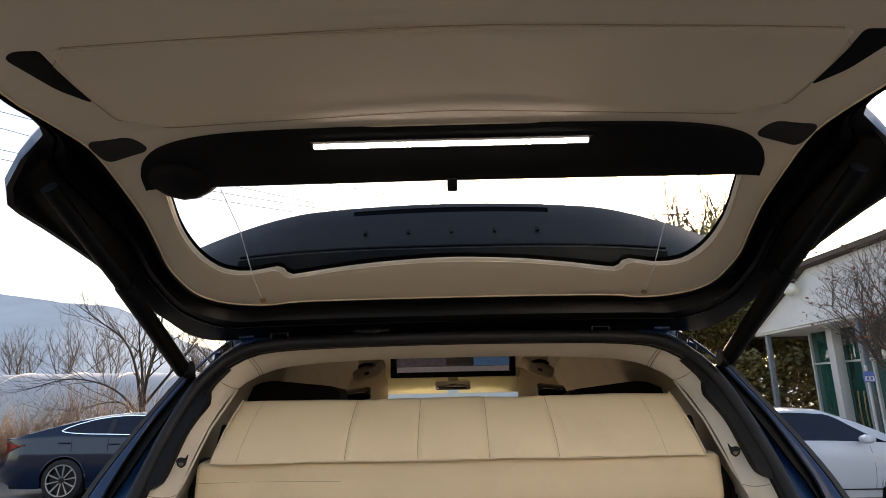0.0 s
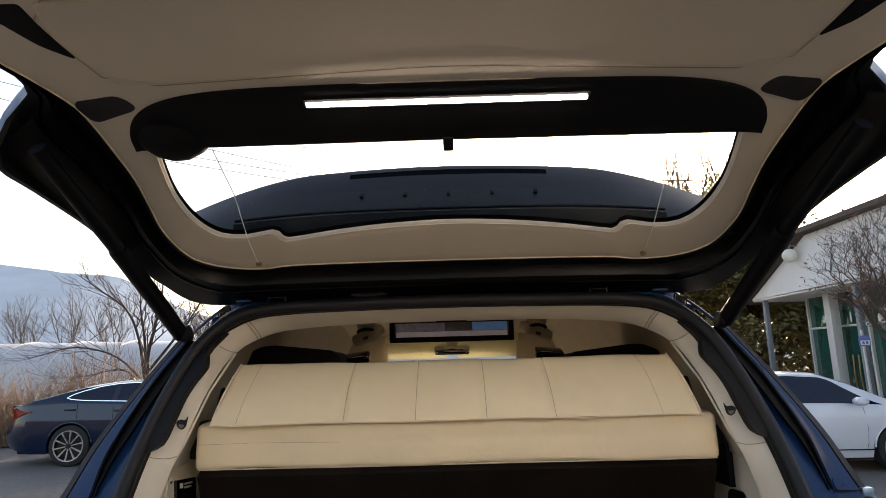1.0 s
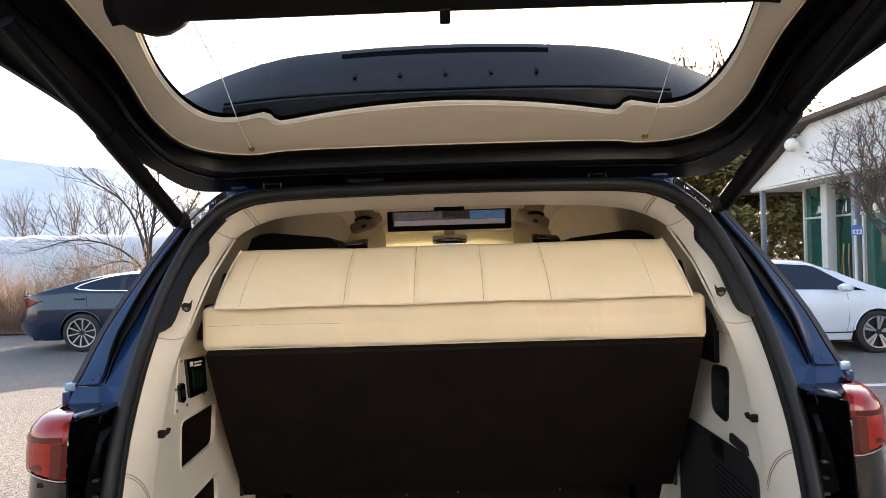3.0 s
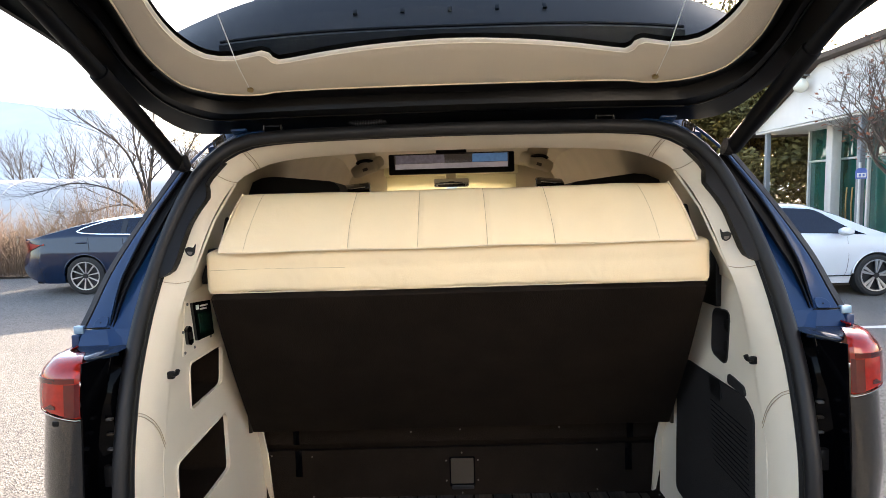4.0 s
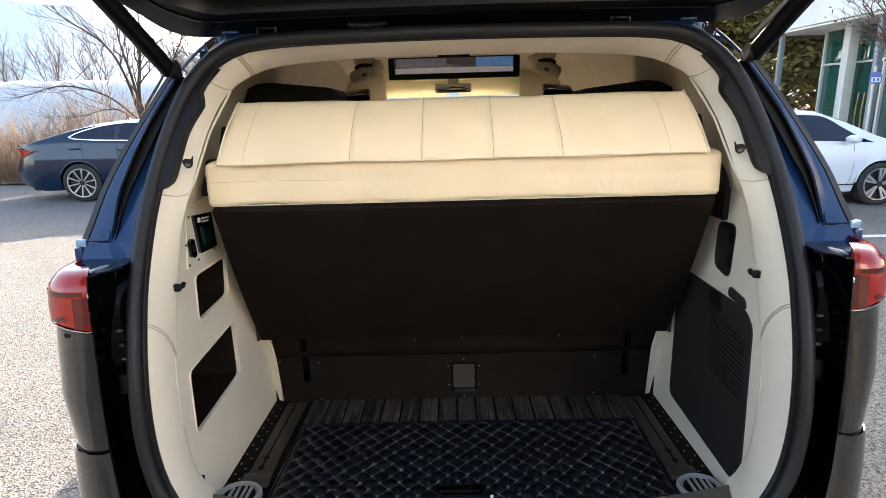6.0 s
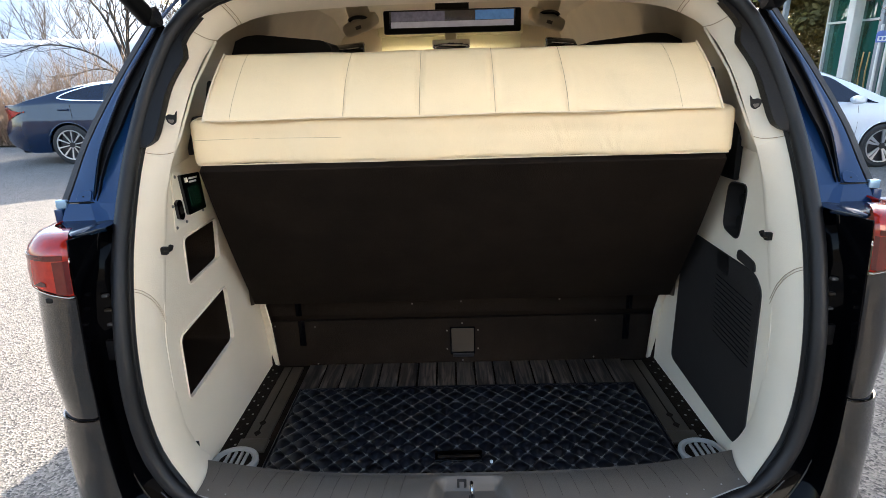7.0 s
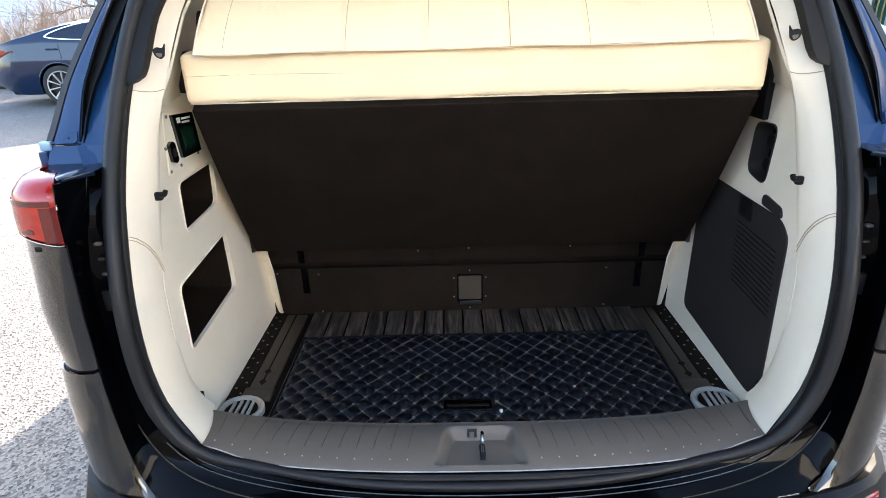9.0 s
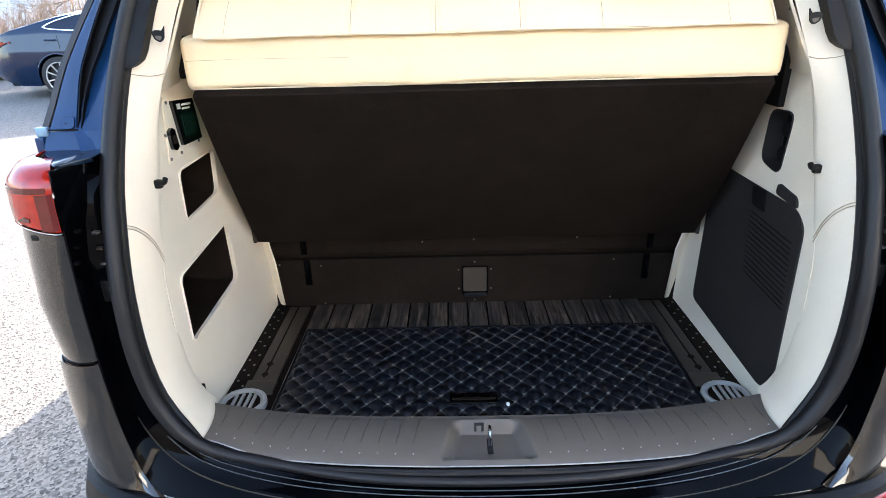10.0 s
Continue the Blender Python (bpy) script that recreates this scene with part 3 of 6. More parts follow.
    part("pillar_foot", loft([pillar_row(r, .004) for r in foot]), NAVY, van, "navy body panel under the pillar cover", solid=.003)
    edge = [pillar_row([(x + dx, z) for x, z in outer], h) for dx, h in ((.0015, -.001), (.003, .005), (.017, .004), (.020, -.012))]
    edge.append([np.array((s * (x + .035), .55, z)) for x, z in outer])
    part("window_edge", loft(edge), EDGEGREY, van, "black edge of the side window", solid=.003)
    part("edge_block", box((s * .939, .143, 1.350), (.020, .03, .032), bevel=.003), NAVY, van)
    part("door_catch", box((s * .815, .036, 1.055), (.022, .02, .05), bevel=.003), PLASTIC, van, "black door buffer")
    part("hinge", box((s * .60, .395, 1.885), (.045, .05, .022), bevel=.005, m=pose(0, 0, 0, -20, 0, 0)), NAVY, van, "navy tailgate hinge")
    part("hinge_rod", tube(spl([(s * .655, .372, 1.868), (s * .69, .345, 1.83), (s * .725, .318, 1.785)], 14), .004, 6), NAVY, van, "thin painted gutter bar")
    for k in range(5):
        part("cable_coil", tube([(s * (.640 + .006 * k), .366 + .012 * math.cos(a), 1.862 - .003 * k + .012 * math.sin(a)) for a in np.linspace(0, 2 * math.pi, 14, endpoint=False)], .0025, 5, True), STEEL, van)

hi = [(0, -.125, .585), (.25, -.118, .588), (.50, -.090, .597), (.69, -.045, .635), (.80, .0, .73), (.842, .03, .88), (.847, .034, 1.05), (.836, .040, 1.18), (.806, .052, 1.333)]
for s in (1, -1):
    a, b = spl(hi, 60), spl(EDGE, 60)
    part("jamb_return", loft([[(s * p[0], p[1] + .006, p[2]) for p in a], *[[(s * p[0], p[1], p[2]) for p in (x + (y - x) * f for x, y in zip(a, b))] for f in (.35, .75, 1)]]), JAMB, van, "glossy black return round the opening", solid=.003)
    # Steel line drawn in as the highlight on the return's edge.
    part("return_line", tube([(s * p[0], p[1] - .002, p[2]) for p in a], .0018, 5), STEEL, van)
# Two pale lines paint in the reflections along the jamb's steps.
for g in (.50, .66):
    run = []
    for i in [*range(N - 17, N), *range(18)]:
        mid = FOLD[0][i]
        run.append(mid + (FRAME[i] - mid) * (g - .5) * 2 + np.array((0, -.003, .0035)))
    part("step_line", tube(run, .0013, 6), EDGESHINE, van, "pressed jamb edge drawn as a painted highlight")
BPLAN = spl([(0, -.170), (.35, -.165), (.62, -.148), (.80, -.115), (.912, -.062), (.970, .015), (.996, .14), (1.004, .34), (1.004, .6)], 26)
half = [p for p in BPLAN]
full = [(-p[0], p[1]) for p in reversed(half[1:])] + [(p[0], p[1]) for p in half]
rows = []
for z, k in ((.588, -.045), (.606, -.02), (.602, .0), (.57, .012), (.50, .02), (.42, .03), (.34, .024), (.27, .0), (.24, -.03)):
    row = []
    for x, y in full:
        d = Vector((x * .35, y - .6, 0)).normalized()
        row.append((x + d.x * k, y + d.y * k, z))
    rows.append(row)
part("rear_bumper", loft(rows), PLASTIC, van, "matt black rear bumper", solid=.005)
part("bumper_trim", tube([(x * 1.003, y - .034, .405) for x, y in full], .006, 6), CHROME, van, "thin bright bumper line")
for s in (1, -1):
    part("reflector", box((s * .840, -.104, .574), (.13, .02, .024), bevel=.006, m=pose(0, 0, 0, 0, 0, s * 27)), REDLENS, van, "long red bumper reflector")

# body shell: sides below the glass, roof above, glass band between
SEC = [(.90, .26), (.97, .42), (.992, .62), (.992, .85), (.982, 1.06)]
ROOFSEC = [(.86, 1.66), (.80, 1.80), (.70, 1.96), (.5, 2.07), (.25, 2.10), (0, 2.105)]
stations = [(.58, 1.0, 0), (1.4, 1.0, 0), (2.6, 1.0, 0), (3.8, .99, 0), (4.5, .95, -.02), (4.85, .82, -.1)]
for s in (1, -1):
    part("body_side", loft([[(s * x * k, y, z + dz * (z > .8)) for x, z in SEC] for y, k, dz in stations]), NAVY, van, "dark navy body side", solid=.006)
    g = [[(s * x * k, y, z) for x, z in ((.985, 1.06), (.965, 1.2), (.93, 1.42), (.868, 1.66))] for y, k in ((.56, .985), (1.2, 1), (2.6, 1), (3.6, .99))]
    part("side_window", loft(g), TINT, van, "dark tinted side glass", solid=.004)
    for y in (.70, 1.55, 2.75, 3.6):
        part("window_pillar", loft([[(s * x, y + dy, z) for x, z in ((.975, 1.05), (.955, 1.2), (.92, 1.42), (.855, 1.68))] for dy in (-.05, .05)]), BLACKP, van, solid=.02)
roofrows = []
for y, f, h in ((.40, .0, 0), (.46, .25, 0), (.62, .75, 0), (.9, 1, 0), (2.4, 1, 0), (2.9, .95, -.02), (3.1, .85, -.05)):
    row = []
    for x, z in [(-x, z) for x, z in ROOFSEC] + [(x, z) for x, z in reversed(ROOFSEC[:-1])]:
        lowx, lowz = max(-.70, min(.70, x)), (1.80 + .095 * (1 - (abs(x) / .86) ** 3))
        row.append((lowx + (x - lowx) * f, y, lowz + (z - lowz) * f + h if z > 1.7 else lowz + (z - lowz) * f))
    roofrows.append(row)
gut = sorted([(f[0], f[1], f[2]) for f in FRAME if f[2] > 1.70])
part("roof_gutter", loft([[(x, y - .002, z - .004) for x, y, z in gut], [(x * 1.0, .40 + .02 * abs(x), z + .022) for x, y, z in gut], [(x * 1.0, .52, z + .045) for x, y, z in gut], [(x, .60, z + .03) for x, y, z in gut]]), NAVY, van, "navy roof gutter behind the tailgate", solid=.004)
part("roof_flange", loft([[(x, .402, z - .01) for x, y, z in gut if abs(x) < .70], [(x, .43, z + .06) for x, y, z in gut if abs(x) < .70], [(x, .48, z + .11) for x, y, z in gut if abs(x) < .70]]), NAVY, van, "upright navy roof flange at the hinges", solid=.004)
part("roof", loft(roofrows), NAVY, van, "raised navy roof", solid=.012)
ws = part("windscreen", loft([[(-.82, 2.98, 1.86), (0, 3.06, 1.955), (.82, 2.98, 1.86)], [(-.9, 4.3, 1.08), (0, 4.48, 1.10), (.9, 4.3, 1.08)]]), CLEAR, van, "windscreen", solid=.005)
ws.visible_shadow = False
part("bonnet", loft([[(-.9, 4.3, 1.07), (0, 4.48, 1.09), (.9, 4.3, 1.07)], [(-.86, 4.9, .95), (0, 5.06, .98), (.86, 4.9, .95)], [(-.78, 5.0, .7), (0, 5.16, .7), (.78, 5.0, .7)], [(-.78, 4.95, .26), (0, 5.1, .26), (.78, 4.95, .26)]]), NAVY, van, "navy bonnet and nose", solid=.006)
part("underbody", box((0, 2.55, .30), (1.76, 4.7, .05), bevel=.01), PLASTIC, van)
for s in (1, -1):
    for y in (1.1, 4.15):
        gz = .35 + y * math.tan(radians(1.7)) - s * .86 * math.tan(radians(.5))
        w = part("wheel", tube([(s * .74, y, gz), (s * .76, y, gz), (s * .95, y, gz), (s * .97, y, gz)], .345, 28), TYRE, van, "black tyre")
        part("rim", disc((s * .971, y, gz), (s, 0, 0), .24, .006, 20), ALLOY, w, "alloy rim")

# inside of the van
floor_pan = part("floor_pan", box((0, .95, .560), (1.50, 1.70, .05), bevel=.005), PLASTIC, van)
part("cabin_floor", box((0, 2.8, .50), (1.7, 2.3, .04)), GREYP, van, "grey cabin floor")
head = []
for y, z in ((.44, 1.845), (.75, 1.97), (1.2, 2.02), (2.2, 2.02), (2.7, 1.98), (2.95, 1.94)):
    head.append([(x, y, z - .10 * (abs(x) / .8) ** 3) for x in np.linspace(-.80, .80, 17)])
part("headliner", loft(head), SUEDE, van, "cream suede headliner", solid=.01, offset=1)
for s in (1, -1):
    part("wall_lining", loft([[(s * .64, y, 1.985), (s * .70, y, 1.90), (s * .755, y, 1.78), (s * .80, y, 1.66), (s * .82, y, 1.58)] for y in (.98, 1.5, 2.5, 2.95)]), SUEDE, van, "cream upper wall lining", solid=.01)
    part("lower_wall", loft([[(s * .90, y, 1.08), (s * .90, y, .55)] for y in (.9, 1.5, 2.5, 3.9)]), LINER, van, "cream lower wall lining", solid=.01)
    part("quarter_trim", loft([[(s * .722, .232, 1.44), (s * .690, .246, 1.51), (s * .660, .31, 1.635), (s * .622, .385, 1.74)], [(s * .735, .30, 1.44), (s * .715, .32, 1.51), (s * .69, .37, 1.64), (s * .65, .44, 1.76)], [(s * .78, .60, 1.455), (s * .78, .60, 1.52), (s * .76, .60, 1.66), (s * .70, .65, 1.84)], [(s * .82, 1.0, 1.455), (s * .82, 1.0, 1.52), (s * .79, 1.0, 1.68), (s * .70, 1.0, 1.90)]]), SUEDE, van, "cream quarter lining", solid=.006)
    podp = part("air_vent_pod", box((s * .37, 1.30, 1.852), (.125, .14, .052), bevel=.018, m=pose(0, 0, 0, 16, s * 16, s * 12)), SUEDE, van, "rounded square cream overhead air pod", smooth=60)
    part("pod_button", box((s * .372, 1.235, 1.836), (.026, .008, .016), bevel=.003, m=pose(0, 0, 0, 16, s * 16, s * 12)), GREYP, podp, "grey switch")
    part("pod_arm", tube([(s * .37, 1.34, 1.86), (s * .40, 1.40, 1.93), (s * .42, 1.44, 2.01)], .045, 10), SUEDE, podp)
    part("air_vent", tube([(s * (.37 + .038 * math.cos(a)), 1.236 - .006 * math.sin(a), 1.856 + .017 * math.sin(a)) for a in np.linspace(.2, 2.9, 12)], .008, 6), BLACKP, podp, "dark curved air outlet")
    dz = -.028 if s > 0 else 0
    part("window_blind", plate(rounded([(.82, 1.66), (.80, 1.72), (.775, 1.752), (.70, 1.786), (.655, 1.790), (.44, 1.766), (.415, 1.745), (.415, 1.66)], .012), lambda u, v, d: (s * u, .86 + d, v + dz), depth=.40), PLASTIC, van, "black rolled side blind", bevel=.008)
    rl_ = part("dark_box", box((s * .385, 1.06, 1.742), (.11, .07, .034), bevel=.008, m=pose(0, 0, 0, 20, s * 6, 0)), BLACKP, van, "small glossy black box beside the blind")
    # Chrome strip imitates the white highlight on the dark box.
    part("box_highlight", box((s * .385, 1.022, 1.744), (.08, .004, .007), bevel=.001, m=pose(0, 0, 0, 20, s * 6, 0)), CHROME, rl_)
    part("sun_visor", box((s * .235, 2.66, 1.845), (.40, .02, .105), bevel=.009, m=pose(0, 0, 0, 14, 0, 0)), VISOR, van, "thin cream sun visor lit from behind")
for s in (1, -1):
    part("roof_cheek", box((s * .64, 2.75, 1.86), (.40, .03, .26), bevel=.012), SUEDE, van, "cream lining beside the sun visor")
part("visor_header", box((0, 2.74, 1.945), (.92, .04, .09), bevel=.012), VISOR, van, "cream header over the visors")
part("interior_mirror", box((0, 2.60, 1.842), (.235, .035, .058), bevel=.012), CHROME, van, "bright interior mirror")
part("mirror_stem", box((0, 2.66, 1.885), (.07, .05, .09), bevel=.01), SUEDE, van, "cream mirror stem")
tv = part("ceiling_screen", box((0, 1.74, 1.895), (.645, .035, .105), bevel=.008, m=pose(0, 0, 0, 4.5, 0, 0)), PLASTIC, van, "wide black ceiling-hung screen")
scr = part("screen", box((0, 1.7215, 1.904), (.59, .006, .074), bevel=.002, m=pose(0, 0, 0, 4.5, 0, 0)), TVSCREEN, tv, "lit screen with pale and blue fields")
for nm, x, dz, w, h, mt in (("screen_field", 0, -.022, .575, .026, TVPALE), ("screen_field", .197, .014, .18, .042, TVBLUE), ("screen_field", -.16, .014, .25, .042, TVDARK)):
    part(nm, box((x, 1.7183 - dz * .078, 1.904 + dz), (w, .0012, h), m=pose(0, 0, 0, 4.5, 0, 0)), mt, scr)
part("screen_arm", box((0, 1.80, 1.97), (.16, .08, .08), bevel=.01), PLASTIC, tv)

# side panels of the boot, with their openings
def on_left(u, v, d):
    return (-(.738 + (v - 1.0) * .02) - d, u, v)


def on_right(u, v, d):
    return (.738 + (v - 1.0) * .02 + d, u, v)


SIDE = [(.12, .592), (.92, .592), (.92, 1.50), (.24, 1.50), (.215, 1.40), (.19, 1.28), (.155, 1.15), (.125, 1.03), (.115, .88), (.118, .72)]
bin_hi = rounded([(.300, 1.245), (.530, 1.250), (.508, 1.130), (.288, 1.116)], .022)
bin_lo = rounded([(.190, 1.010), (.522, 1.036), (.522, .853), (.182, .830)], .022)
panel_l = part("side_panel", plate(rounded(SIDE, .01), on_left, (bin_hi, bin_lo), .012), LINER, van, "cream boot side panel with two open bins", bevel=.003)
for loop in (bin_hi, bin_lo):
    c = np.mean(loop, axis=0)
    rows = [[on_left(*p, d) for p in loop] for d in (.010, .012, .16)]
    rows.append([on_left(*(p + (c - p) * .6), .165) for p in loop])
    part("bin", loft(rows, True), BOARD, panel_l, "dark storage bin", solid=.003)
    part("bin_lip", tube([on_left(*p, -.001) for p in loop], .003, 6, True, ref=(1, 0, 0)), LINER, panel_l, "rounded edge of the bin")
part("trim_strip", loft([[(-.742, .845, .60), (-.70, .815, .60)], [(-.745, .815, .78), (-.705, .79, .78)], [(-.75, .78, .92), (-.715, .755, .92)]]), LINER, van, "cream corner strip", solid=.006)
part("trim_strip", loft([[(.742, .845, .60), (.70, .815, .60)], [(.745, .815, .80), (.705, .79, .80)], [(.75, .70, 1.06), (.715, .675, 1.06)]]), LINER, van, "cream corner strip", solid=.006)
door_o = rounded([(.60, 1.146), (.672, 1.085), (.668, .680), (.200, .650), (.158, .700), (.180, 1.105), (.225, 1.138)], .03)
outlet = rounded([(.330, 1.190), (.428, 1.208), (.422, 1.342), (.318, 1.348)], .03)
panel_r = part("side_panel", plate(rounded(SIDE, .01), on_right, (outlet,), .012), LINER, van, "cream boot side panel with a charcoal service door", bevel=.003)
svc = part("service_door", plate(door_o, lambda u, v, d: on_right(u, v, -d - .0005), depth=.004), DOORGREY, panel_r, "charcoal grained service door", bevel=.0015)
part("door_handle", plate(rounded([(.355, 1.142), (.425, 1.142), (.418, 1.092), (.350, 1.085)], .008), lambda u, v, d: on_right(u, v, -d - .005), depth=.003), PLASTIC, svc, "recessed finger grip", bevel=.001)
vb = bmesh.new()
for k in range(13):
    v = 1.062 - k * .0138
    vb = box((.7325 + (v - 1) * .02, .315 - k * .002, v), (.002, .205, .0028), vb, bevel=.0006, m=pose(0, 0, 0, 4, 0, 0))
part("vent_slats", vb, PLASTIC, svc, "fine vent slots")
rows = [[on_right(*p, d) for p in outlet] for d in (-.003, .0, .045)]
rows.append([on_right(*(p + (np.mean(outlet, axis=0) - p) * .5), .047) for p in outlet])
rec = part("outlet_recess", loft(rows, True), DOORGREY, panel_r, "charcoal rounded outlet recess", solid=.003)
for v in (1.235, 1.295):
    part("socket", disc(on_right(.375, v, .030), (-1, 0, 0), .018, .012, 14), PLASTIC, rec, "round black power socket")
part("socket_plate", plate(rounded([(.345, 1.205), (.405, 1.215), (.402, 1.328), (.340, 1.33)], .01), lambda u, v, d: on_right(u, v, .038 - d), depth=.004), BLACKP, rec)
part("boot_lamp", plate(rounded([(.222, 1.136), (.232, 1.163), (.318, 1.176), (.322, 1.148)], .013), lambda u, v, d: on_right(u, v, -d), depth=.006), DOORGREY, panel_r, "small oval boot lamp", bevel=.002)
part("bracket", box((.745, .425, 1.43), (.03, .10, .16), bevel=.004), PLASTIC, van, "black seat bracket")
part("bracket", box((-.745, .47, 1.50), (.03, .10, .10), bevel=.004), PLASTIC, van, "black seat bracket")
for s in (1, -1):
    hk = part("shopping_hook", box((s * .733, .178, 1.247), (.018, .014, .020), bevel=.004), PLASTIC, van, "black boot hook")
    part("hook_tip", tube(spl([(s * .728, .172, 1.252), (s * .716, .170, 1.252), (s * .710, .168, 1.262)], 8), .006, 8), PLASTIC, hk)
    cup = part("belt_hook", plate(rounded([(-.016, .018), (-.009, .007), (.004, .010), (.014, .004), (.009, -.010), (-.002, -.016), (-.011, -.009)], .004), lambda u, v, d: (s * (.684 + u), .2175 - d, 1.560 + v), depth=.004), PLASTIC, van, "dark hollow pillar hook", bevel=.001)
    part("hook_floor", plate(rounded([(-.007, -.003), (.007, -.002), (.005, -.008), (-.002, -.012), (-.007, -.007)], .002), lambda u, v, d: (s * (.684 + u), .2132 - d, 1.560 + v), depth=.0006), GREYP, cup, "brown floor of the hook")
    part("belt_guide", box((s * .70, .33, 1.60), (.02, .03, .06), bevel=.006, m=pose(0, 0, 0, -20, 0, 0)), PLASTIC, van, "black belt guide")
    part("floor_hook", box((s * .728, .165, .705), (.012, .014, .022), bevel=.003), PLASTIC, van, "small black lashing hook")

# control plate with the power monitor
mon = thing("power_monitor", "black power monitor with green display on a cream wall plate", "monitor", on_left(.38, 1.28, -.004))
part("backplate", plate(rounded([(.295, 1.420), (.545, 1.388), (.452, 1.280), (.262, 1.272)], .006), lambda u, v, d: on_left(u, v, -d - .0005), depth=.004), LINER, mon, "cream mounting plate", bevel=.0015)
bez = part("bezel", plate(rounded([(.320, 1.410), (.436, 1.402), (.448, 1.298), (.336, 1.300)], .006), lambda u, v, d: on_left(u, v, -d - .005), depth=.008), BLACKP, mon, "black monitor bezel", bevel=.002)
part("display", plate([(.352, 1.372), (.418, 1.368), (.424, 1.318), (.358, 1.320)], lambda u, v, d: on_left(u, v, -d - .0135), depth=.001), SCREEN, bez, "dark green display")
part("logo", plate([(.338, 1.400), (.356, 1.399), (.357, 1.386), (.339, 1.387)], lambda u, v, d: on_left(u, v, -d - .0135), depth=.0006), PRINT, bez, "white maker's mark")
for v0, u1 in ((1.397, .415), (1.388, .408)):
    part("print_line", plate([(.364, v0), (u1, v0 - .003), (u1, v0 - .008), (.364, v0 - .005)], lambda u, v, d: on_left(u, v, -d - .0135), depth=.0006), PRINT, bez)
so = part("mains_inlet", plate(rounded([(.276, 1.345), (.292, 1.352), (.306, 1.345), (.312, 1.303), (.298, 1.296), (.280, 1.303)], .004), lambda u, v, d: on_left(u, v, -d - .005), depth=.008), BLACKP, mon, "black mains inlet", bevel=.002)
part("inlet_pins", plate(rounded([(.284, 1.334), (.302, 1.334), (.304, 1.313), (.286, 1.313)], .003), lambda u, v, d: on_left(u, v, -d - .0135), depth=.001), BOARD, so)
for u, v in ((.305, 1.408), (.268, 1.338), (.272, 1.281), (.440, 1.292), (.330, 1.284), (.328, 1.405), (.430, 1.305)):
    part("screw", disc(on_left(u, v, -.004), (1, 0, 0), .0042, .003, 8), DULLSCREW, mon)

# sill trim with the striker well
def sill_pt(x, f):
    ax = abs(x)
    yo, yi = -.044 + .020 * (ax / .62) ** 2, .122 + .045 * (ax / .70) ** 3
    zo = .628 + .043 * (ax / .66) ** 3
    zi = .637 + .020 * (ax / .70) ** 3
    y = yo + (yi - yo) * f
    z = zo + (zi - zo) * f + .014 * math.sin(math.pi * min(1, f * 1.05)) ** .7
    well = max(0, min(1, (.118 - .040 * f - ax) / .022)) * max(0, min(1, (f - .10) / .06)) * max(0, min(1, (.86 - f) / .10))
    p = np.array((x, y, z - .034 * well))
    w = max(0, min(1, (ax - .50) / .16))
    if w:
        # towards its ends the cover sweeps up on to the pillar lining
        ty, tz = -.044 + .020 * (.66 / .62) ** 2, .122 + .045 * (.66 / .70) ** 3
        end = np.array((.66, ty + (tz - ty) * f, .671 + (.637 + .020 * (.66 / .70) ** 3 - .671) * f + .014 * math.sin(math.pi * min(1, f * 1.05)) ** .7))
        goal = np.array(lining_pt(sill_line(f), .05 + .95 * f, 1, .004)) + np.array((0, 0, .003))
        shift = (goal - end) * w * w * (3 - 2 * w)
        p = p + shift * np.array((1 if x > 0 else -1, 1, 1))
    return tuple(p)


xs = sorted(set([round(v, 4) for v in np.linspace(-.66, .66, 91)] + [round(v, 4) for v in np.linspace(-.115, .115, 47)]))
fs = [0, .03, .08, .11, .14, .17, .22, .3, .4, .5, .6, .7, .76, .8, .84, .88, .93, .97, 1]
srows = [[sill_pt(x, f) for x in xs] for f in fs]
srows.append([(p[0], p[1] + .004, p[2] - .06) for p in srows[-1]])
sill = part("sill_trim", loft(srows), GREYP, van, "grey-brown ribbed plastic sill cover", solid=.003, smooth=50)
for k in range(-15, 16):
    x = k * .042 + .004
    if abs(x) > .125:
        part("rib", tube([Vector(sill_pt(x + (.02 if x > 0 else -.02) * (1 - f), f)) + Vector((0, 0, .0006)) for f in np.linspace(.34, .92, 9)], .0007, 4), STEEL, sill)
        part("stud", disc(Vector(sill_pt(x + (.012 if x > 0 else -.012), .17)) + Vector((0, 0, -.001)), (0, 0, 1), .0019, .0026, 6), RING, sill)
# Pale grey tube paints in the sky's highlight along the lip.
part("sill_edge", tube([Vector(sill_pt(x, 0)) + Vector((0, -.0005, 0)) for x in xs], .0017, 6), RING, sill, "lip of the sill cover, its sky highlight painted pale")
lip = [np.array(sill_pt(x, 0)) + np.array((0, -.010, -.0095)) for x in np.linspace(-.655, .655, 41)]
lip += [STRIP[i] + (REVEAL[i] - STRIP[i]) * .16 + np.array((0, -.004, 0)) for i in range(18, N - 17)]
part("seal_lip", tube(lip, lambda p: .0085 + .0015 * max(0, min(1, (p.z - .69) / .06)), 8, True, ref=(0, 1, 0)), RUBBER, van, "inner lip of the black rubber seal")
part("striker", tube(spl([(.004, .012, .632), (.004, .010, .665), (.004, .018, .676), (.004, .034, .676), (.004, .040, .660), (.004, .040, .632)], 24), .0042, 8), CHROME, sill, "bright steel latch striker")
part("striker_slot", box((.004, .014, .6335), (.014, .05, .003), bevel=.001), PLASTIC, sill)
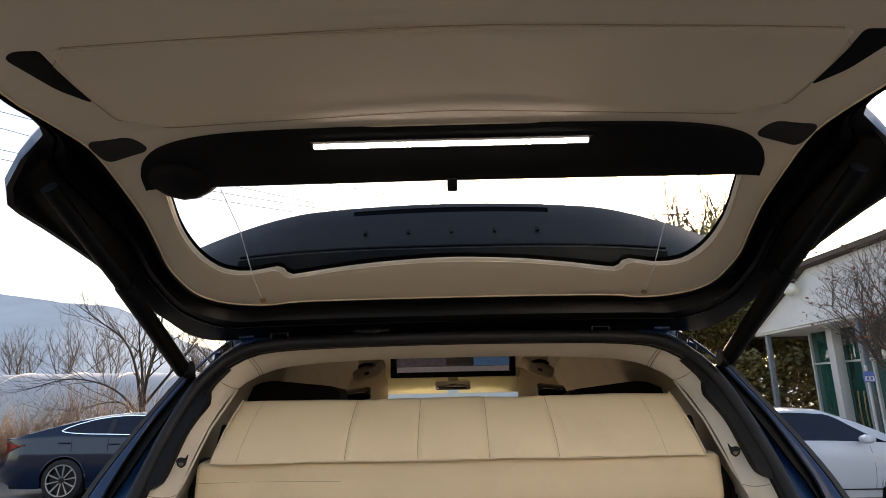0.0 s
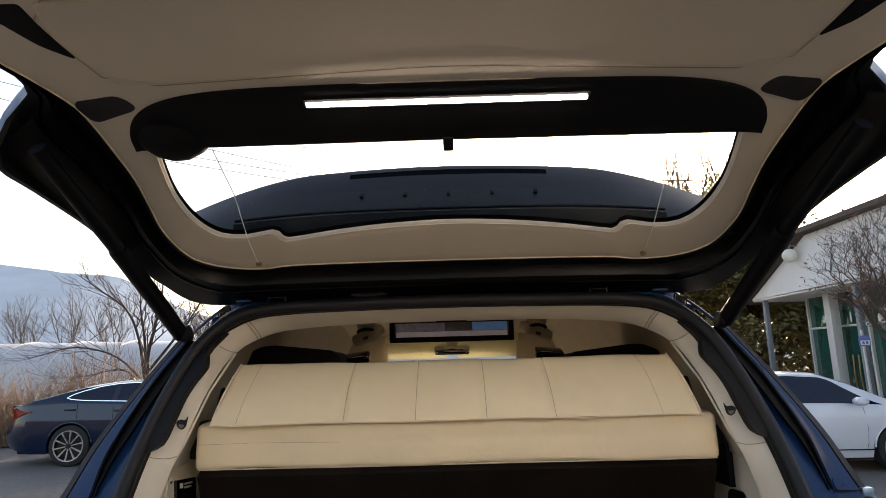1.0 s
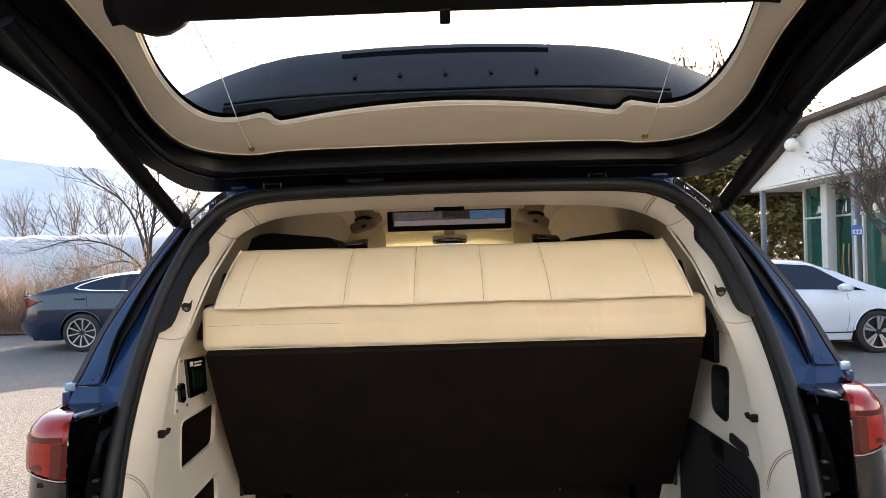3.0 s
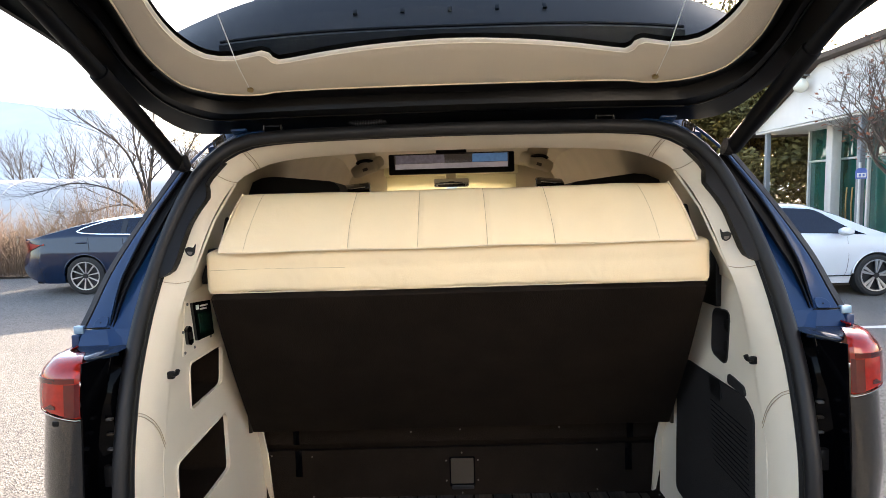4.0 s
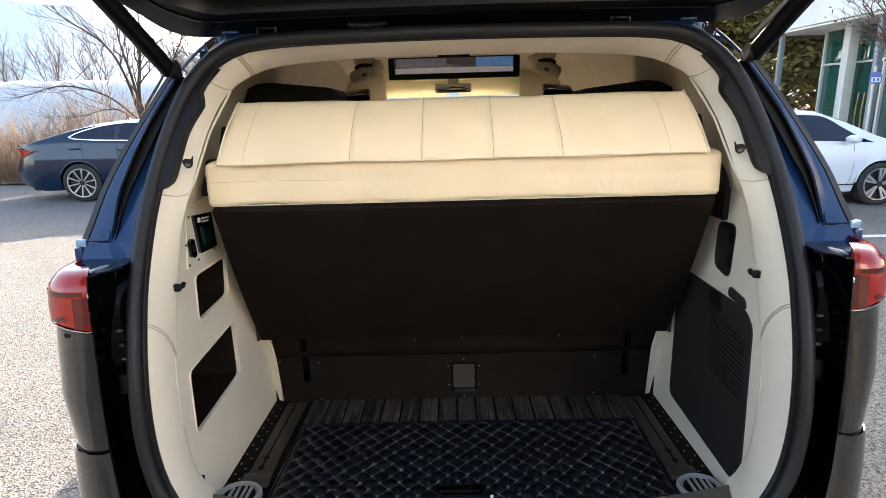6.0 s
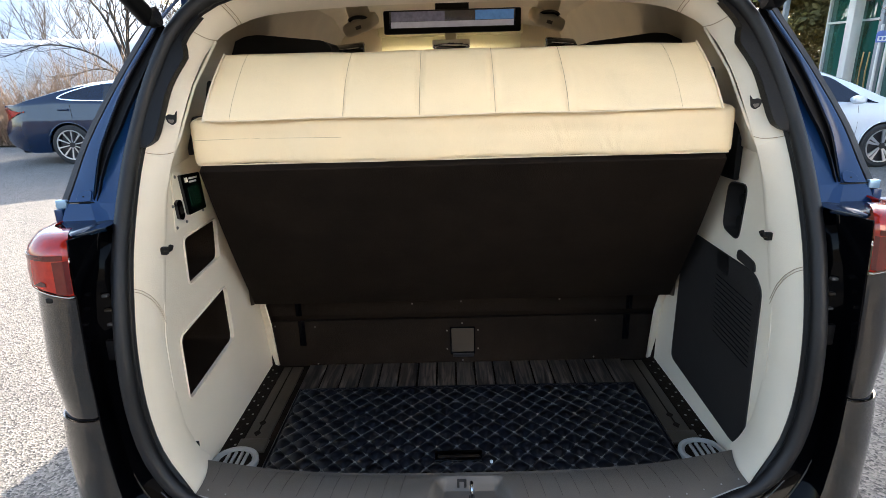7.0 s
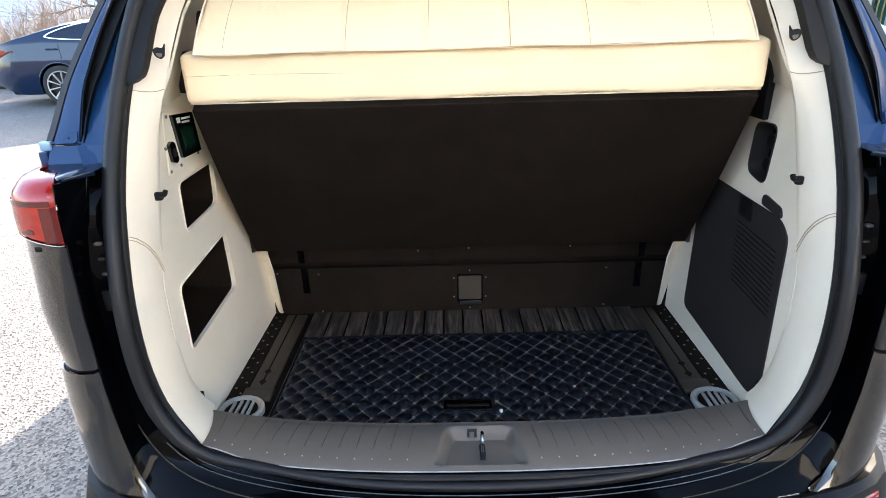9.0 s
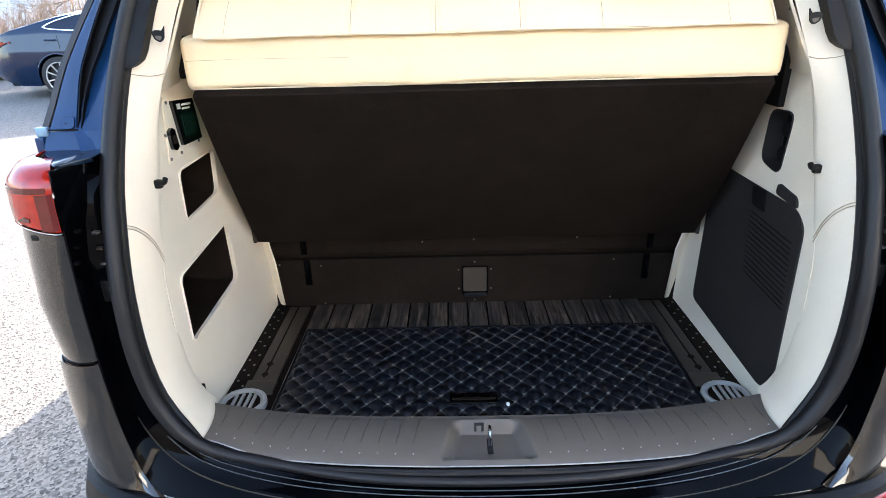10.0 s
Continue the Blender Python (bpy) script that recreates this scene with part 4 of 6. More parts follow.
part("emergency_slot", loft([[(-.020 + a * .5, .060, .640 + b * .5) for a, b in ((-.024, 0), (-.024, .05), (.024, .05), (.024, 0))], [(-.020 + a * .5, .058, .640 + b * .5) for a, b in ((-.012, 0), (-.012, .036), (.012, .036), (.012, 0))]]), DOORGREY, sill, solid=.002)

# ---------- loose and fitted things in the boot ----------
deck = part("boot_floor", box((0, .48, .5835), (1.47, .74, .007), bevel=.001), BOARD, van, "black boot floor")
plank_bm = box((0, 0, 0), (.0625, .22, .008), bevel=.0012)
pme = None
for k in range(-8, 9):
    x = k * .0700 + .01
    if pme is None:
        p = part("plank", plank_bm, PLANK, deck)
        p.data.transform(Matrix.Translation(BASE[van]))
        pme = p.data
    else:
        p = new("plank", pme)
        p.parent = deck
    p.location = Vector((x, .715, .591)) - BASE[van]

# quilted mat
A, B = .058, .064
qx, qy = np.linspace(-.575, .595, 281), np.linspace(.165, .635, 113)


def quilt(x, y):
    u, v = (x / A + y / B), (x / A - y / B)
    e = min(1, max(0, (x + .575) / .012)) * min(1, max(0, (.595 - x) / .012)) * min(1, max(0, (.635 - y) / .012))
    return .594 + e * (.003 + .0110 * (abs(math.sin(math.pi * u)) * abs(math.sin(math.pi * v))) ** .5)


quilted = thing("quilted_mat", "black diamond-quilted vinyl boot mat with pale stitching, lying on the floor", "mat", (0, .4, .592))
part("mat_pad", loft([[(x, y, quilt(x, y)) for x in qx] for y in qy]), VINYL, quilted, "padded black quilting", smooth=80)
stitch = bmesh.new()
vs, fc = [], []
for i in range(-40, 41):
    for j in range(-40, 41):
        x, y = (i + j) * A / 2, (i - j) * B / 2
        if -.565 < x < .585 and .18 < y < .628:
            for dx, dy, wd in ((.0030, .0033, .40), (-.0030, .0033, .40), (.0135, .0149, .022), (-.0135, .0149, .022)):
                nx, ny = dy * wd, -dx * wd
                k = len(vs)
                for q in ((-dx - nx, -dy - ny), (-dx + nx, -dy + ny), (dx + nx, dy + ny), (dx - nx, dy - ny)):
                    vs.append((x + q[0], y + q[1], quilt(x + q[0], y + q[1]) + .0012))
                fc.append((k, k + 1, k + 2, k + 3))
sv = [stitch.verts.new(v) for v in vs]
for f in fc:
    stitch.faces.new([sv[i] for i in f])
tagged(part("stitching", stitch, THREAD, quilted, "pale crossed stitches", solid=.0008), kind="stuff")
part("mat_edge", tube([(-.575, .17, .597), (-.575, .635, .597), (.01, .637, .597), (.595, .635, .597), (.595, .17, .597)], .005, 6), VINYL, quilted, "bound mat edge")
pull = part("pull_recess", box((-.025, .235, .604), (.135, .046, .012), bevel=.004), BLACKP, quilted, "glossy black lift handle")
part("handle_bar", box((-.025, .228, .609), (.118, .010, .006), bevel=.002), BOARD, pull)
part("press_stud", disc((.066, .208, .602), (0, 0, 1), .0045, .006, 14), PRINT, quilted, "small bright lid stud")

for s in (1, -1):
    rl = thing("seat_rail", "dark steel seat rail with keyhole slots, bolted to the floor", "rail", (s * .64, .56, .588), group="floor rails")
    part("rail_plate", box((s * .64, .56, .592), (.074, .50, .008), bevel=.002), STEEL, rl)
    part("rail_slot", box((s * .645, .59, .5965), (.005, .43, .002), bevel=.0005), BOARD, rl)
    for y in (.38, .435):
        part("keyhole", plate([(0, -.017), (.011, 0), (0, .017), (-.011, 0)], lambda u, v, d: (s * .645 + u, y + v, .5962 + d), depth=.0016), BOARD, rl)
    part("rail_foot", box((s * .640, .315, .597), (.088, .060, .014), bevel=.005), STEEL, rl, "dark steel end cap")
    part("perforated_strip", box((s * .706, .53, .591), (.05, .60, .006), bevel=.001), BOARD, rl, "black side strip")
    for k in range(10):
        for r in (0, 1):
            part("dot", box((s * (.695 + .022 * r), .27 + .055 * k + .027 * r, .5945), (.006, .006, .0016)), THREAD, rl)
    rg = thing("tie_down_ring", "pale grey oval tie-down dish set in the floor", "ring", (s * .655, .235, .588), group="floor rails")
    part("dish", loft([[(s * .664 + r * math.cos(a), .236 + r * .95 * math.sin(a), z) for a in np.linspace(0, 2 * math.pi, 28, endpoint=False)] for r, z in ((.066, .592), (.066, .606), (.060, .611), (.053, .609), (.050, .600), (.02, .598))], True, True), RING, rg)
    part("dish_well", disc((s * .664, .236, .6005), (0, 0, 1), .047, .0015, 20), BOARD, rg, "dark hollow of the dish")
    for dx in (-.024, -.006, .012, .028):
        part("slat", box((s * .664 + dx, .236, .6065), (.008, .080 - abs(dx) * .7, .008), bevel=.002), RING, rg)

# rear box of the folded bench
bb = thing("bench_base", "black carpeted box with small access plate under the folded bench", "seat base", (0, .85, .588))
part("front_board", plate([(-.728, .590), (.735, .590), (.745, .775), (-.722, .775)], lambda u, v, d: (u, .826 + d, v), depth=.02), BOARD, bb, bevel=.002)
part("upper_board", plate([(-.715, .806), (.745, .806), (.742, .925), (-.712, .925)], lambda u, v, d: (u, .806 + d, v), depth=.02), BOARD, bb, bevel=.002)
part("hatch_rim", plate(rounded([(-.043, .628), (.051, .628), (.051, .740), (-.043, .740)], .006), lambda u, v, d: (u, .8258 - d, v), depth=.002), JAMB, bb, "dark gap round the access plate")
part("hatch_plate", plate(rounded([(-.038, .640), (.046, .640), (.046, .735), (-.038, .735)], .004), lambda u, v, d: (u, .8235 - d, v), depth=.003), STEEL, bb, "small grey access plate", bevel=.001)
part("hatch_slot", box((.006, .823, .625), (.08, .004, .016), bevel=.002), VINYL, bb)
for x, z in ((-.055, .726), (.062, .726), (-.055, .65), (.062, .65), (.003, .755), (.003, .603), (-.70, .758), (-.70, .60), (-.55, .752), (-.55, .60), (.5, .755), (.5, .605), (-.18, .845), (.0, .85), (.36, .85)):
    part("screw", disc((x, .826 if z < .8 else .806, z), (0, -1, 0), .0032, .0025, 8), DULLSCREW, bb)
for x in (-.60, .615):
    part("slot", box((x, .8245, .727), (.024, .004, .100), bevel=.001), JAMB, bb, "narrow black belt slot")
    part("slot", box((x, .8045, .856), (.022, .004, .10), bevel=.001), JAMB, bb, "narrow black belt slot")
# Unseen panel added to stop sunlight leaking under the bench.
part("light_stop_board", box((0, .865, 1.02), (1.56, .02, .88), bevel=.003), BOARD, bb)
part("round_cover", disc((-.665, .826, .72), (0, -1, 0), .038, .0012, 20), BOARD, bb)

bench = thing("folded_bench_seat", "cream leather bench seat folded up against a black backboard", "bench seat", (0, .6, .59))
rows = []
for f in np.linspace(0, .94, 9):
    w = .668 + .052 * f
    y, z = .312 + (.745 - .312) * f - .012 * math.sin(math.pi * f), 1.440 + (.885 - 1.440) * f
    rows.append([(x * w, y + .004 * math.sin(x * 3), z) for x in np.linspace(-1, 1, 15)])
part("backboard", loft(rows), BOARD, bench, "black carpeted backboard", solid=.03, bevel=.003)
part("board_hem", tube([Vector(p) + Vector((0, -.004, 0)) for p in rows[-1]], .006, 6), BOARD, bench)
brow = []
prof = spl([(.325, 1.437), (.300, 1.437), (.290, 1.440), (.2875, 1.450), (.286, 1.475), (.2865, 1.494), (.2885, 1.500), (.2865, 1.506), (.285, 1.525), (.286, 1.541), (.291, 1.550), (.33, 1.556), (.42, 1.556), (.46, 1.53), (.46, 1.45), (.40, 1.437)], 60, True)
for i, x in enumerate(np.concatenate([[-.676, -.6745, -.670, -.664], np.linspace(-.64, .64, 41), [.664, .670, .6745, .676]])):
    e = max(0, (abs(x) - .662) / .014)
    sag = .003 * math.sin(x * 9) + .002 * math.sin(x * 23 + 1)
    c = np.array((.37, 1.49))
    brow.append([(x, *((np.array(p) - c) * (1 - .10 * e * e) + c + np.array((sag, sag * .5)))) for p in prof])
part("bolster", loft(brow, True, True), LEATHER, bench, "cream leather front bolster", smooth=60)
part("bolster_seam", tube([(x, .2872 + .003 * math.sin(x * 9) + .002 * math.sin(x * 23 + 1), 1.5 + .0015 * math.sin(x * 9)) for x in np.linspace(-.668, -.30, 40)], .0006, 5), SEAM, bench)
part("piping", tube([(x, .296 + .003 * math.sin(x * 9), 1.437) for x in np.linspace(-.672, .672, 40)], .0016, 6), PIPING, bench, "pale lower piping")
CREASES = (-.284, -.100, .082, .257)


def cushion_pt(p0, f, h, lift=0.0):
    """A point of the cushion: p0 across at its lower edge, f from the lower to the upper edge, h its depth behind the face."""
    px = p0 * 1.022 * (1 - .057 * f)
    e = 1 - max(0, (abs(p0) - .602) / .018) ** 2 * .5
    crease = sum(math.exp(-((p0 - c) / .009) ** 2) for c in CREASES) * (1 if f < .97 else .3)
    soft = .0022 * math.sin(px * 14 + f * 5) + .0012 * math.sin(px * 31 + f * 3)
    q = h * e + crease * .0045 + soft - lift
    return (px, .266 + .108 * f + q * .83, 1.5475 + .1595 * f - q * .55)


cols = sorted(set([round(v, 4) for v in np.linspace(-.59, .59, 50)] + [round(c + d, 4) for c in CREASES for d in (-.018, -.011, -.006, 0, .006, .011, .018)] + [-.62, -.6175, -.611, -.602, .602, .611, .6175, .62]))
RIM = ((.13, .030), (.05, .012), (.012, .004), (.004, .001), (.016, -.001), (.08, -.004), (.25, -.012), (.5, -.016), (.75, -.012), (.93, -.004), (1.0, .004), (1.01, .03), (.9, .09), (.4, .09), (.25, .055))
part("cushion", loft([[cushion_pt(p0, f, h) for f, h in RIM] for p0 in cols], True, True), LEATHER, bench, "cream leather cushion with stitched sections", smooth=60)
for c in (-.555, *CREASES, .525):
    part("cushion_seam", tube([cushion_pt(c, f, float(np.interp(f, (0, .012, .08, .25, .5, .75, .93, 1), (0, 0, -.004, -.012, -.016, -.012, -.004, .004))), .0010) for f in np.linspace(.02, .985, 26)], .0006 if abs(c) < .4 else .0004, 5), SEAM, bench)
part("cushion_piping", tube([(x, .2655, 1.548 + .0015 * math.sin(x * 14)) for x in np.linspace(-.612, .612, 40)], .0016, 6), PIPING, bench, "pale cushion piping")
for s in (1, -1):
    part("cushion_piping", tube([(s * (.633 - .036 * f), .266 + .108 * f - .011 * math.sin(math.pi * f), 1.5475 + .1595 * f + .006 * math.sin(math.pi * f)) for f in np.linspace(0, 1, 10)], .0026, 6), PIPING, bench)
    part("hinge_arm", box((s * .735, .73, .92), (.02, .05, .06), bevel=.005), STEEL, bench, "dark steel hinge")
    part("side_shield", box((s * .655, .42, 1.58), (.02, .10, .10), bevel=.01, m=pose(0, 0, 0, -30, 0, 0)), PLASTIC, bench)

# ---------- the raised tailgate ----------
GY = [-1.0, -.85, -.65, -.45, -.25, .5]
GZ = [2.292, 2.283, 2.265, 2.235, 2.175, 1.830]


def gz(y):
    return sum(float(np.interp(y + d, GY, GZ)) for d in (-.06, -.03, 0, .03, .06)) / 5


def on_gate(x, y, d=0.0):
    """A point of the tailgate's inner face; d is the height below it."""
    return (x, y - d * .35, gz(y) - d * .93)


M = 220
OUT = [(0, .385), (.40, .388), (.60, .392), (.715, .388), (.772, .345), (.802, .26), (.806, .13), (.800, .0), (.838, -.14), (.858, -.19), (.865, -.225), (.856, -.252), (.826, -.275), (.782, -.305), (.780, -.35), (.806, -.40), (.821, -.5), (.806, -.66), (.70, -.80), (.4, -.85), (0, -.86)]
TRIM = [(0, .221), (.25, .222), (.43, .226), (.51, .237), (.61, .223), (.675, .185), (.704, .09), (.698, 0), (.693, -.08), (.700, -.16), (.714, -.26), (.735, -.30), (.77, -.352), (.80, -.40), (.815, -.5), (.80, -.66), (.70, -.79), (.4, -.84), (0, -.85)]
HOLE = [(0, .078), (.15, .086), (.28, .103), (.405, .126), (.420, .118), (.434, .096), (.50, .110), (.57, .102), (.612, .05), (.626, -.03), (.616, -.12), (.60, -.19), (.57, -.25), (.45, -.275), (.2, -.285), (0, -.287)]


def by_angle(half, n, c=(0, -.12)):
    """A closed outline cut at even angles about c, so that rings pair up."""
    dense = np.array(spl(mirror(half), 900, True))
    a = np.unwrap(np.arctan2(dense[:, 1] - c[1], dense[:, 0] - c[0]))
    a, dense = (a, dense) if a[-1] > a[0] else (-a, dense)
    out = []
    for t in np.linspace(a[0], a[0] + 2 * math.pi, n, endpoint=False):
        out.append(np.array((np.interp(t, a, dense[:, 0], period=None), np.interp(t, a, dense[:, 1]))))
    return out


O, T, H = by_angle(OUT, M), by_angle(TRIM, M), by_angle(HOLE, M)


def drop(p):
    side = max(0, min(1, (abs(p[0]) - .70) / .10))
    return side * float(np.interp(p[1], [-.85, -.31, -.295, -.262, -.235, -.2, 0, .2, .3, .4], [0, 0, .0, .03, .10, .10, .075, .02, .0, 0]))


grows = [[on_gate(*(t + (o - t) * f), (-.012 if f < .2 else -.03 if f < .45 else .0 if f < .9 else drop(o)) if f < .9 else drop(o)) for t, o in zip(T, O)] for f in (-.08, .08, .14, .40, .46, .7, .92, 1.0)]
skin = [[on_gate(*(o * 1.0), drop(o)) for o in O], [on_gate(o[0] * 1.012, o[1] * 1.01, drop(o) - .02) for o in O], [on_gate(o[0] * 1.008, o[1] * 1.005, drop(o) * .7 - .06) for o in O],
        [on_gate(*(h + (o - h) * .75), drop(o) * .3 - (.085 if o[1] < .2 else .045)) for h, o in zip(H, O)], [on_gate(*(h + (o - h) * .12), -.03) for h, o in zip(H, O)]]
gate = part("tailgate", loft(skin, True), NAVY, van, "raised navy tailgate with cream lining", smooth=50)
part("inner_frame", loft(grows, True), GATEBLACK, gate, "dark painted inner frame", smooth=50)
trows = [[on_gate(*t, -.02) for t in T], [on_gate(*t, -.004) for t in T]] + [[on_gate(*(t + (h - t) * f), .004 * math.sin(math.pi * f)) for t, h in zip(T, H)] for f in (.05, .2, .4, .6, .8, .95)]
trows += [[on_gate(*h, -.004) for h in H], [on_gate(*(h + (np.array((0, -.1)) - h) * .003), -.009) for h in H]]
part("gate_lining", loft(trows, True), LINERSHADE, gate, "cream padded tailgate lining", smooth=60)
for f, r in ((.62, .003),):
    part("frame_bead", tube([on_gate(*(t + (o - t) * f), (.010 if f < .5 else .001) - (.012 if f < .5 else 0)) for t, o in zip(T, O)], r, 5, True), JAMB, gate)
part("lining_edge", tube([on_gate(*(t + (h - t) * .03), .001) for t, h in zip(T, H)], .0022, 5, True), PIPING, gate, "pale lining edge")
part("hole_edge", tube([on_gate(*(h + (t - h) * .03), .0005) for t, h in zip(T, H)], .0014, 5, True), LINER, gate, "lining edge round the glass")
gp = part("rear_glass", loft([[on_gate(x * w, y, -.026 - .012 * (1 - x * x)) for x in np.linspace(-1, 1, 15)] for y, w in ((.22, .66), (.1, .675), (-.1, .68), (-.3, .68))]), CLEAR, gate, "rear window glass", solid=.004)
gp.visible_shadow = False
part("glass_edge", loft([[on_gate(*(h + (o - h) * f), -.023) for h, o in zip(H, O)] for f in (.0, .3)], True), BLACKP, gate, "black glass border")
bx_x = np.concatenate([np.linspace(-.646, -.63, 10), np.linspace(-.626, -.56, 14), np.linspace(-.54, .54, 41), np.linspace(.56, .626, 14), np.linspace(.63, .646, 10)])
bx_rows = []
for f, d in ((0, -.05), (0, .004), (.04, .008), (.3, .009), (.7, .009), (.96, .008), (1, .004), (1, -.012)):
    row = []
    for x in bx_x:
        near = float(np.interp(abs(x), (0, .60, .645), (-.166, -.163, -.161)))
        far = -.166 - .137 * max(0, 1 - (abs(x) / .646) ** 6) ** .45
        row.append(on_gate(x, near + (far - near) * f, d))
    bx_rows.append(row)
blind = part("blind_box", loft(bx_rows), SHADEBOX, gate, "black fabric blind casing", smooth=60)
rr = [(-.634, .008), (-.626, .034), (-.605, .056), (-.58, .068), (-.55, .064), (-.52, .046), (-.50, .026), (-.488, .004)]
part("blind_roller", loft([[(x, on_gate(x, -.170)[1] + r * math.cos(a), on_gate(x, -.170)[2] + .012 + r * .6 * math.sin(a)) for a in np.linspace(0, 2 * math.pi, 14, endpoint=False)] for x, r in rr], True, True), SHADEBOX, gate, "black rolled blind end")
part("pull_tab", box(on_gate(.002, -.160, .008), (.022, .036, .010), bevel=.003, m=pose(0, 0, 0, -25, 0, 0)), SHADEBOX, gate, "black blind pull tab")
part("led_strip", loft([[on_gate(x, y, .0125) for x in np.linspace(-.267, .267, 40)] for y in (-.265, -.273)]), LED, gate, "lit white LED strip", solid=.004)
dots = bmesh.new()
for x in np.linspace(-.262, .262, 44):
    dots = merge(dots, box(on_gate(x, -.2640, .0130), (.009, .005, .004), bevel=.0012))
tagged(part("led_dots", dots, LED, gate, "row of single diodes along the strip"), kind="stuff")
part("strip_channel", loft([[on_gate(x, y, .0095) for x in np.linspace(-.272, .272, 20)] for y in (-.258, -.279)]), SHADEBOX, gate, solid=.003)


def gate_patch(name, half, depth, material, label, s=1, rr=.012):
    o = rounded([(s * x, y) for x, y in half], rr)
    return part(name, patch(o, lambda a, b, d: on_gate(a, b, d + .002), depth, rows=4), material, gate, label)


cp = by_angle([(0, -.343), (.21, -.335), (.56, -.318), (.600, -.322), (.628, -.36), (.655, -.44), (.658, -.48), (.64, -.497), (.45, -.508), (0, -.522)], 100, (0, -.42))
ax = np.concatenate([np.linspace(-.657, -.56, 12), np.linspace(-.54, .54, 41), np.linspace(.56, .657, 12)])
cc = []
for f in (0, 0, .015, .1, .3, .5, .7, .9, .985, 1, 1):
    row = []
    for k, x in enumerate(ax):
        hi_y = float(np.interp(abs(x), (0, .21, .56, .60, .628, .655, .658), (-.343, -.335, -.318, -.322, -.36, -.44, -.478)))
        lo_y = float(np.interp(abs(x), (0, .45, .64, .658), (-.522, -.508, -.497, -.482)))
        row.append(on_gate(x, hi_y + (lo_y - hi_y) * f, (.0065 if 0 < f < 1 else .0055 if len(cc) not in (0, 10) else -.002) if 0 < k < len(ax) - 1 else -.002))
    cc.append(row)
part("centre_panel", loft(cc), LINERSHADE, gate, "raised cream centre panel", smooth=60)
part("panel_seam", tube([on_gate(p[0] * 1.004, -.42 + (p[1] + .42) * 1.03, .005) for p in cp], .0009, 5, True), SEAM, gate)
part("panel_piping", tube([on_gate(p[0] * .996, -.42 + (p[1] + .42) * .96, .009) for p in cp], .0007, 5, True), LINERSHADE, gate)
for s in (1, -1):
    gate_patch("grip_pad", [(.715, -.282), (.616, -.297), (.592, -.262), (.696, -.230)], .004, DOORGREY, "dark brown grip pad", s, .02)
    gate_patch("pull_pocket", [(.735, -.480), (.712, -.494), (.664, -.497), (.664, -.47), (.640, -.375), (.690, -.41)], .003, SHADEBOX, "black pull pocket", s, .015)
    cl = part("curtain_clip", disc(on_gate(s * .505, .208, .002), (0, -.4, -1), .008, .006, 10), BRASS, gate, "small brass clip")
    part("guide_cord", tube([on_gate(s * .505, .20, .006), on_gate(s * .503, .115, .006), on_gate(s * .495, -.02, -.01), on_gate(s * .49, -.16, .004)], .0011, 5), PRINT, gate, "thin pale guide cord")
    strut = part("gas_strut", tube([(s * .722, .262, 1.785), (s * .735, .13, 1.865), (s * .75, -.02, 1.955)], .021, 12), CHANNEL, van, "thick black powered strut")
    part("strut_rod", tube([(s * .75, -.02, 1.955), (s * .785, -.26, 2.10)], .017, 10), CHANNEL, strut)
    part("ball_joint", disc((s * .720, .262, 1.785), (-s, 0, .2), .022, .02, 12), PLASTIC, strut)
for p in spl([(-.30, .375, 1.905), (-.27, .35, 1.892), (-.24, .345, 1.890), (-.20, .35, 1.893), (-.17, .38, 1.905)], 22)[2:-2]:
    part("conduit_ring", tube([(p[0], p[1] + .0075 * math.cos(q), p[2] + .0075 * math.sin(q)) for q in np.linspace(0, 2 * math.pi, 10, endpoint=False)], .0014, 4, True), EDGEGREY, gate)
part("gate_wiring", tube(spl([(-.30, .375, 1.905), (-.27, .35, 1.892), (-.24, .345, 1.890), (-.20, .35, 1.893), (-.17, .38, 1.905)], 20), .006, 8), PLASTIC, gate, "corrugated cable")
for x in (-.5, .42):
    arm = part("gate_hinge_arm", box((x, .385, 1.888), (.05, .05, .018), bevel=.004, m=pose(0, 0, 0, -25, 0, 0)), GATEBLACK, gate)
    for dx in (-.024, .024):
        part("hinge_edge", box((x + dx, .362, 1.890), (.0022, .012, .026), bevel=.0006, m=pose(0, 0, 0, -25, 0, 0)), DULLSCREW, arm)
    part("hinge_edge", box((x, .360, 1.903), (.05, .003, .0022), bevel=.0006), DULLSCREW, arm)
# spoiler above the hinge side
sp = []
for x in np.linspace(-1, 1, 41):
    px = x * .745
    top = 2.268 - .062 * x * x - .105 * max(0, abs(x) - .55) ** 1.6 * 2.0
    low = 2.05 - .05 * abs(x) ** 3
    sp.append([(px, .17, low), (px, .22, low + (top - low) * .35), (px, .285, low + (top - low) * .72), (px, .318, top - .016), (px, .335, top), (px, .36, top - .006), (px, .41, low + (top - low) * .45), (px, .43, low - .05), (px, .30, low - .04)])
spoiler = part("spoiler", loft(sp, True, True), SPOILER, gate, "dark navy roof spoiler", smooth=45)
base_x = np.linspace(-.56, .56, 33)
low_z = [2.05 - .05 * abs(x / .745) ** 3 for x in base_x]
part("spoiler_base", loft([[(x, y, z + h) for x, z in zip(base_x, low_z)] for y, h in ((.175, -.02), (.160, -.015), (.158, .028), (.175, .034))]), SPOILER, gate, "navy upper edge of the tailgate", smooth=60)
part("base_gap", tube([(x, .168, z + .038) for x, z in zip(base_x, low_z)], .004, 6), CHANNEL, gate)
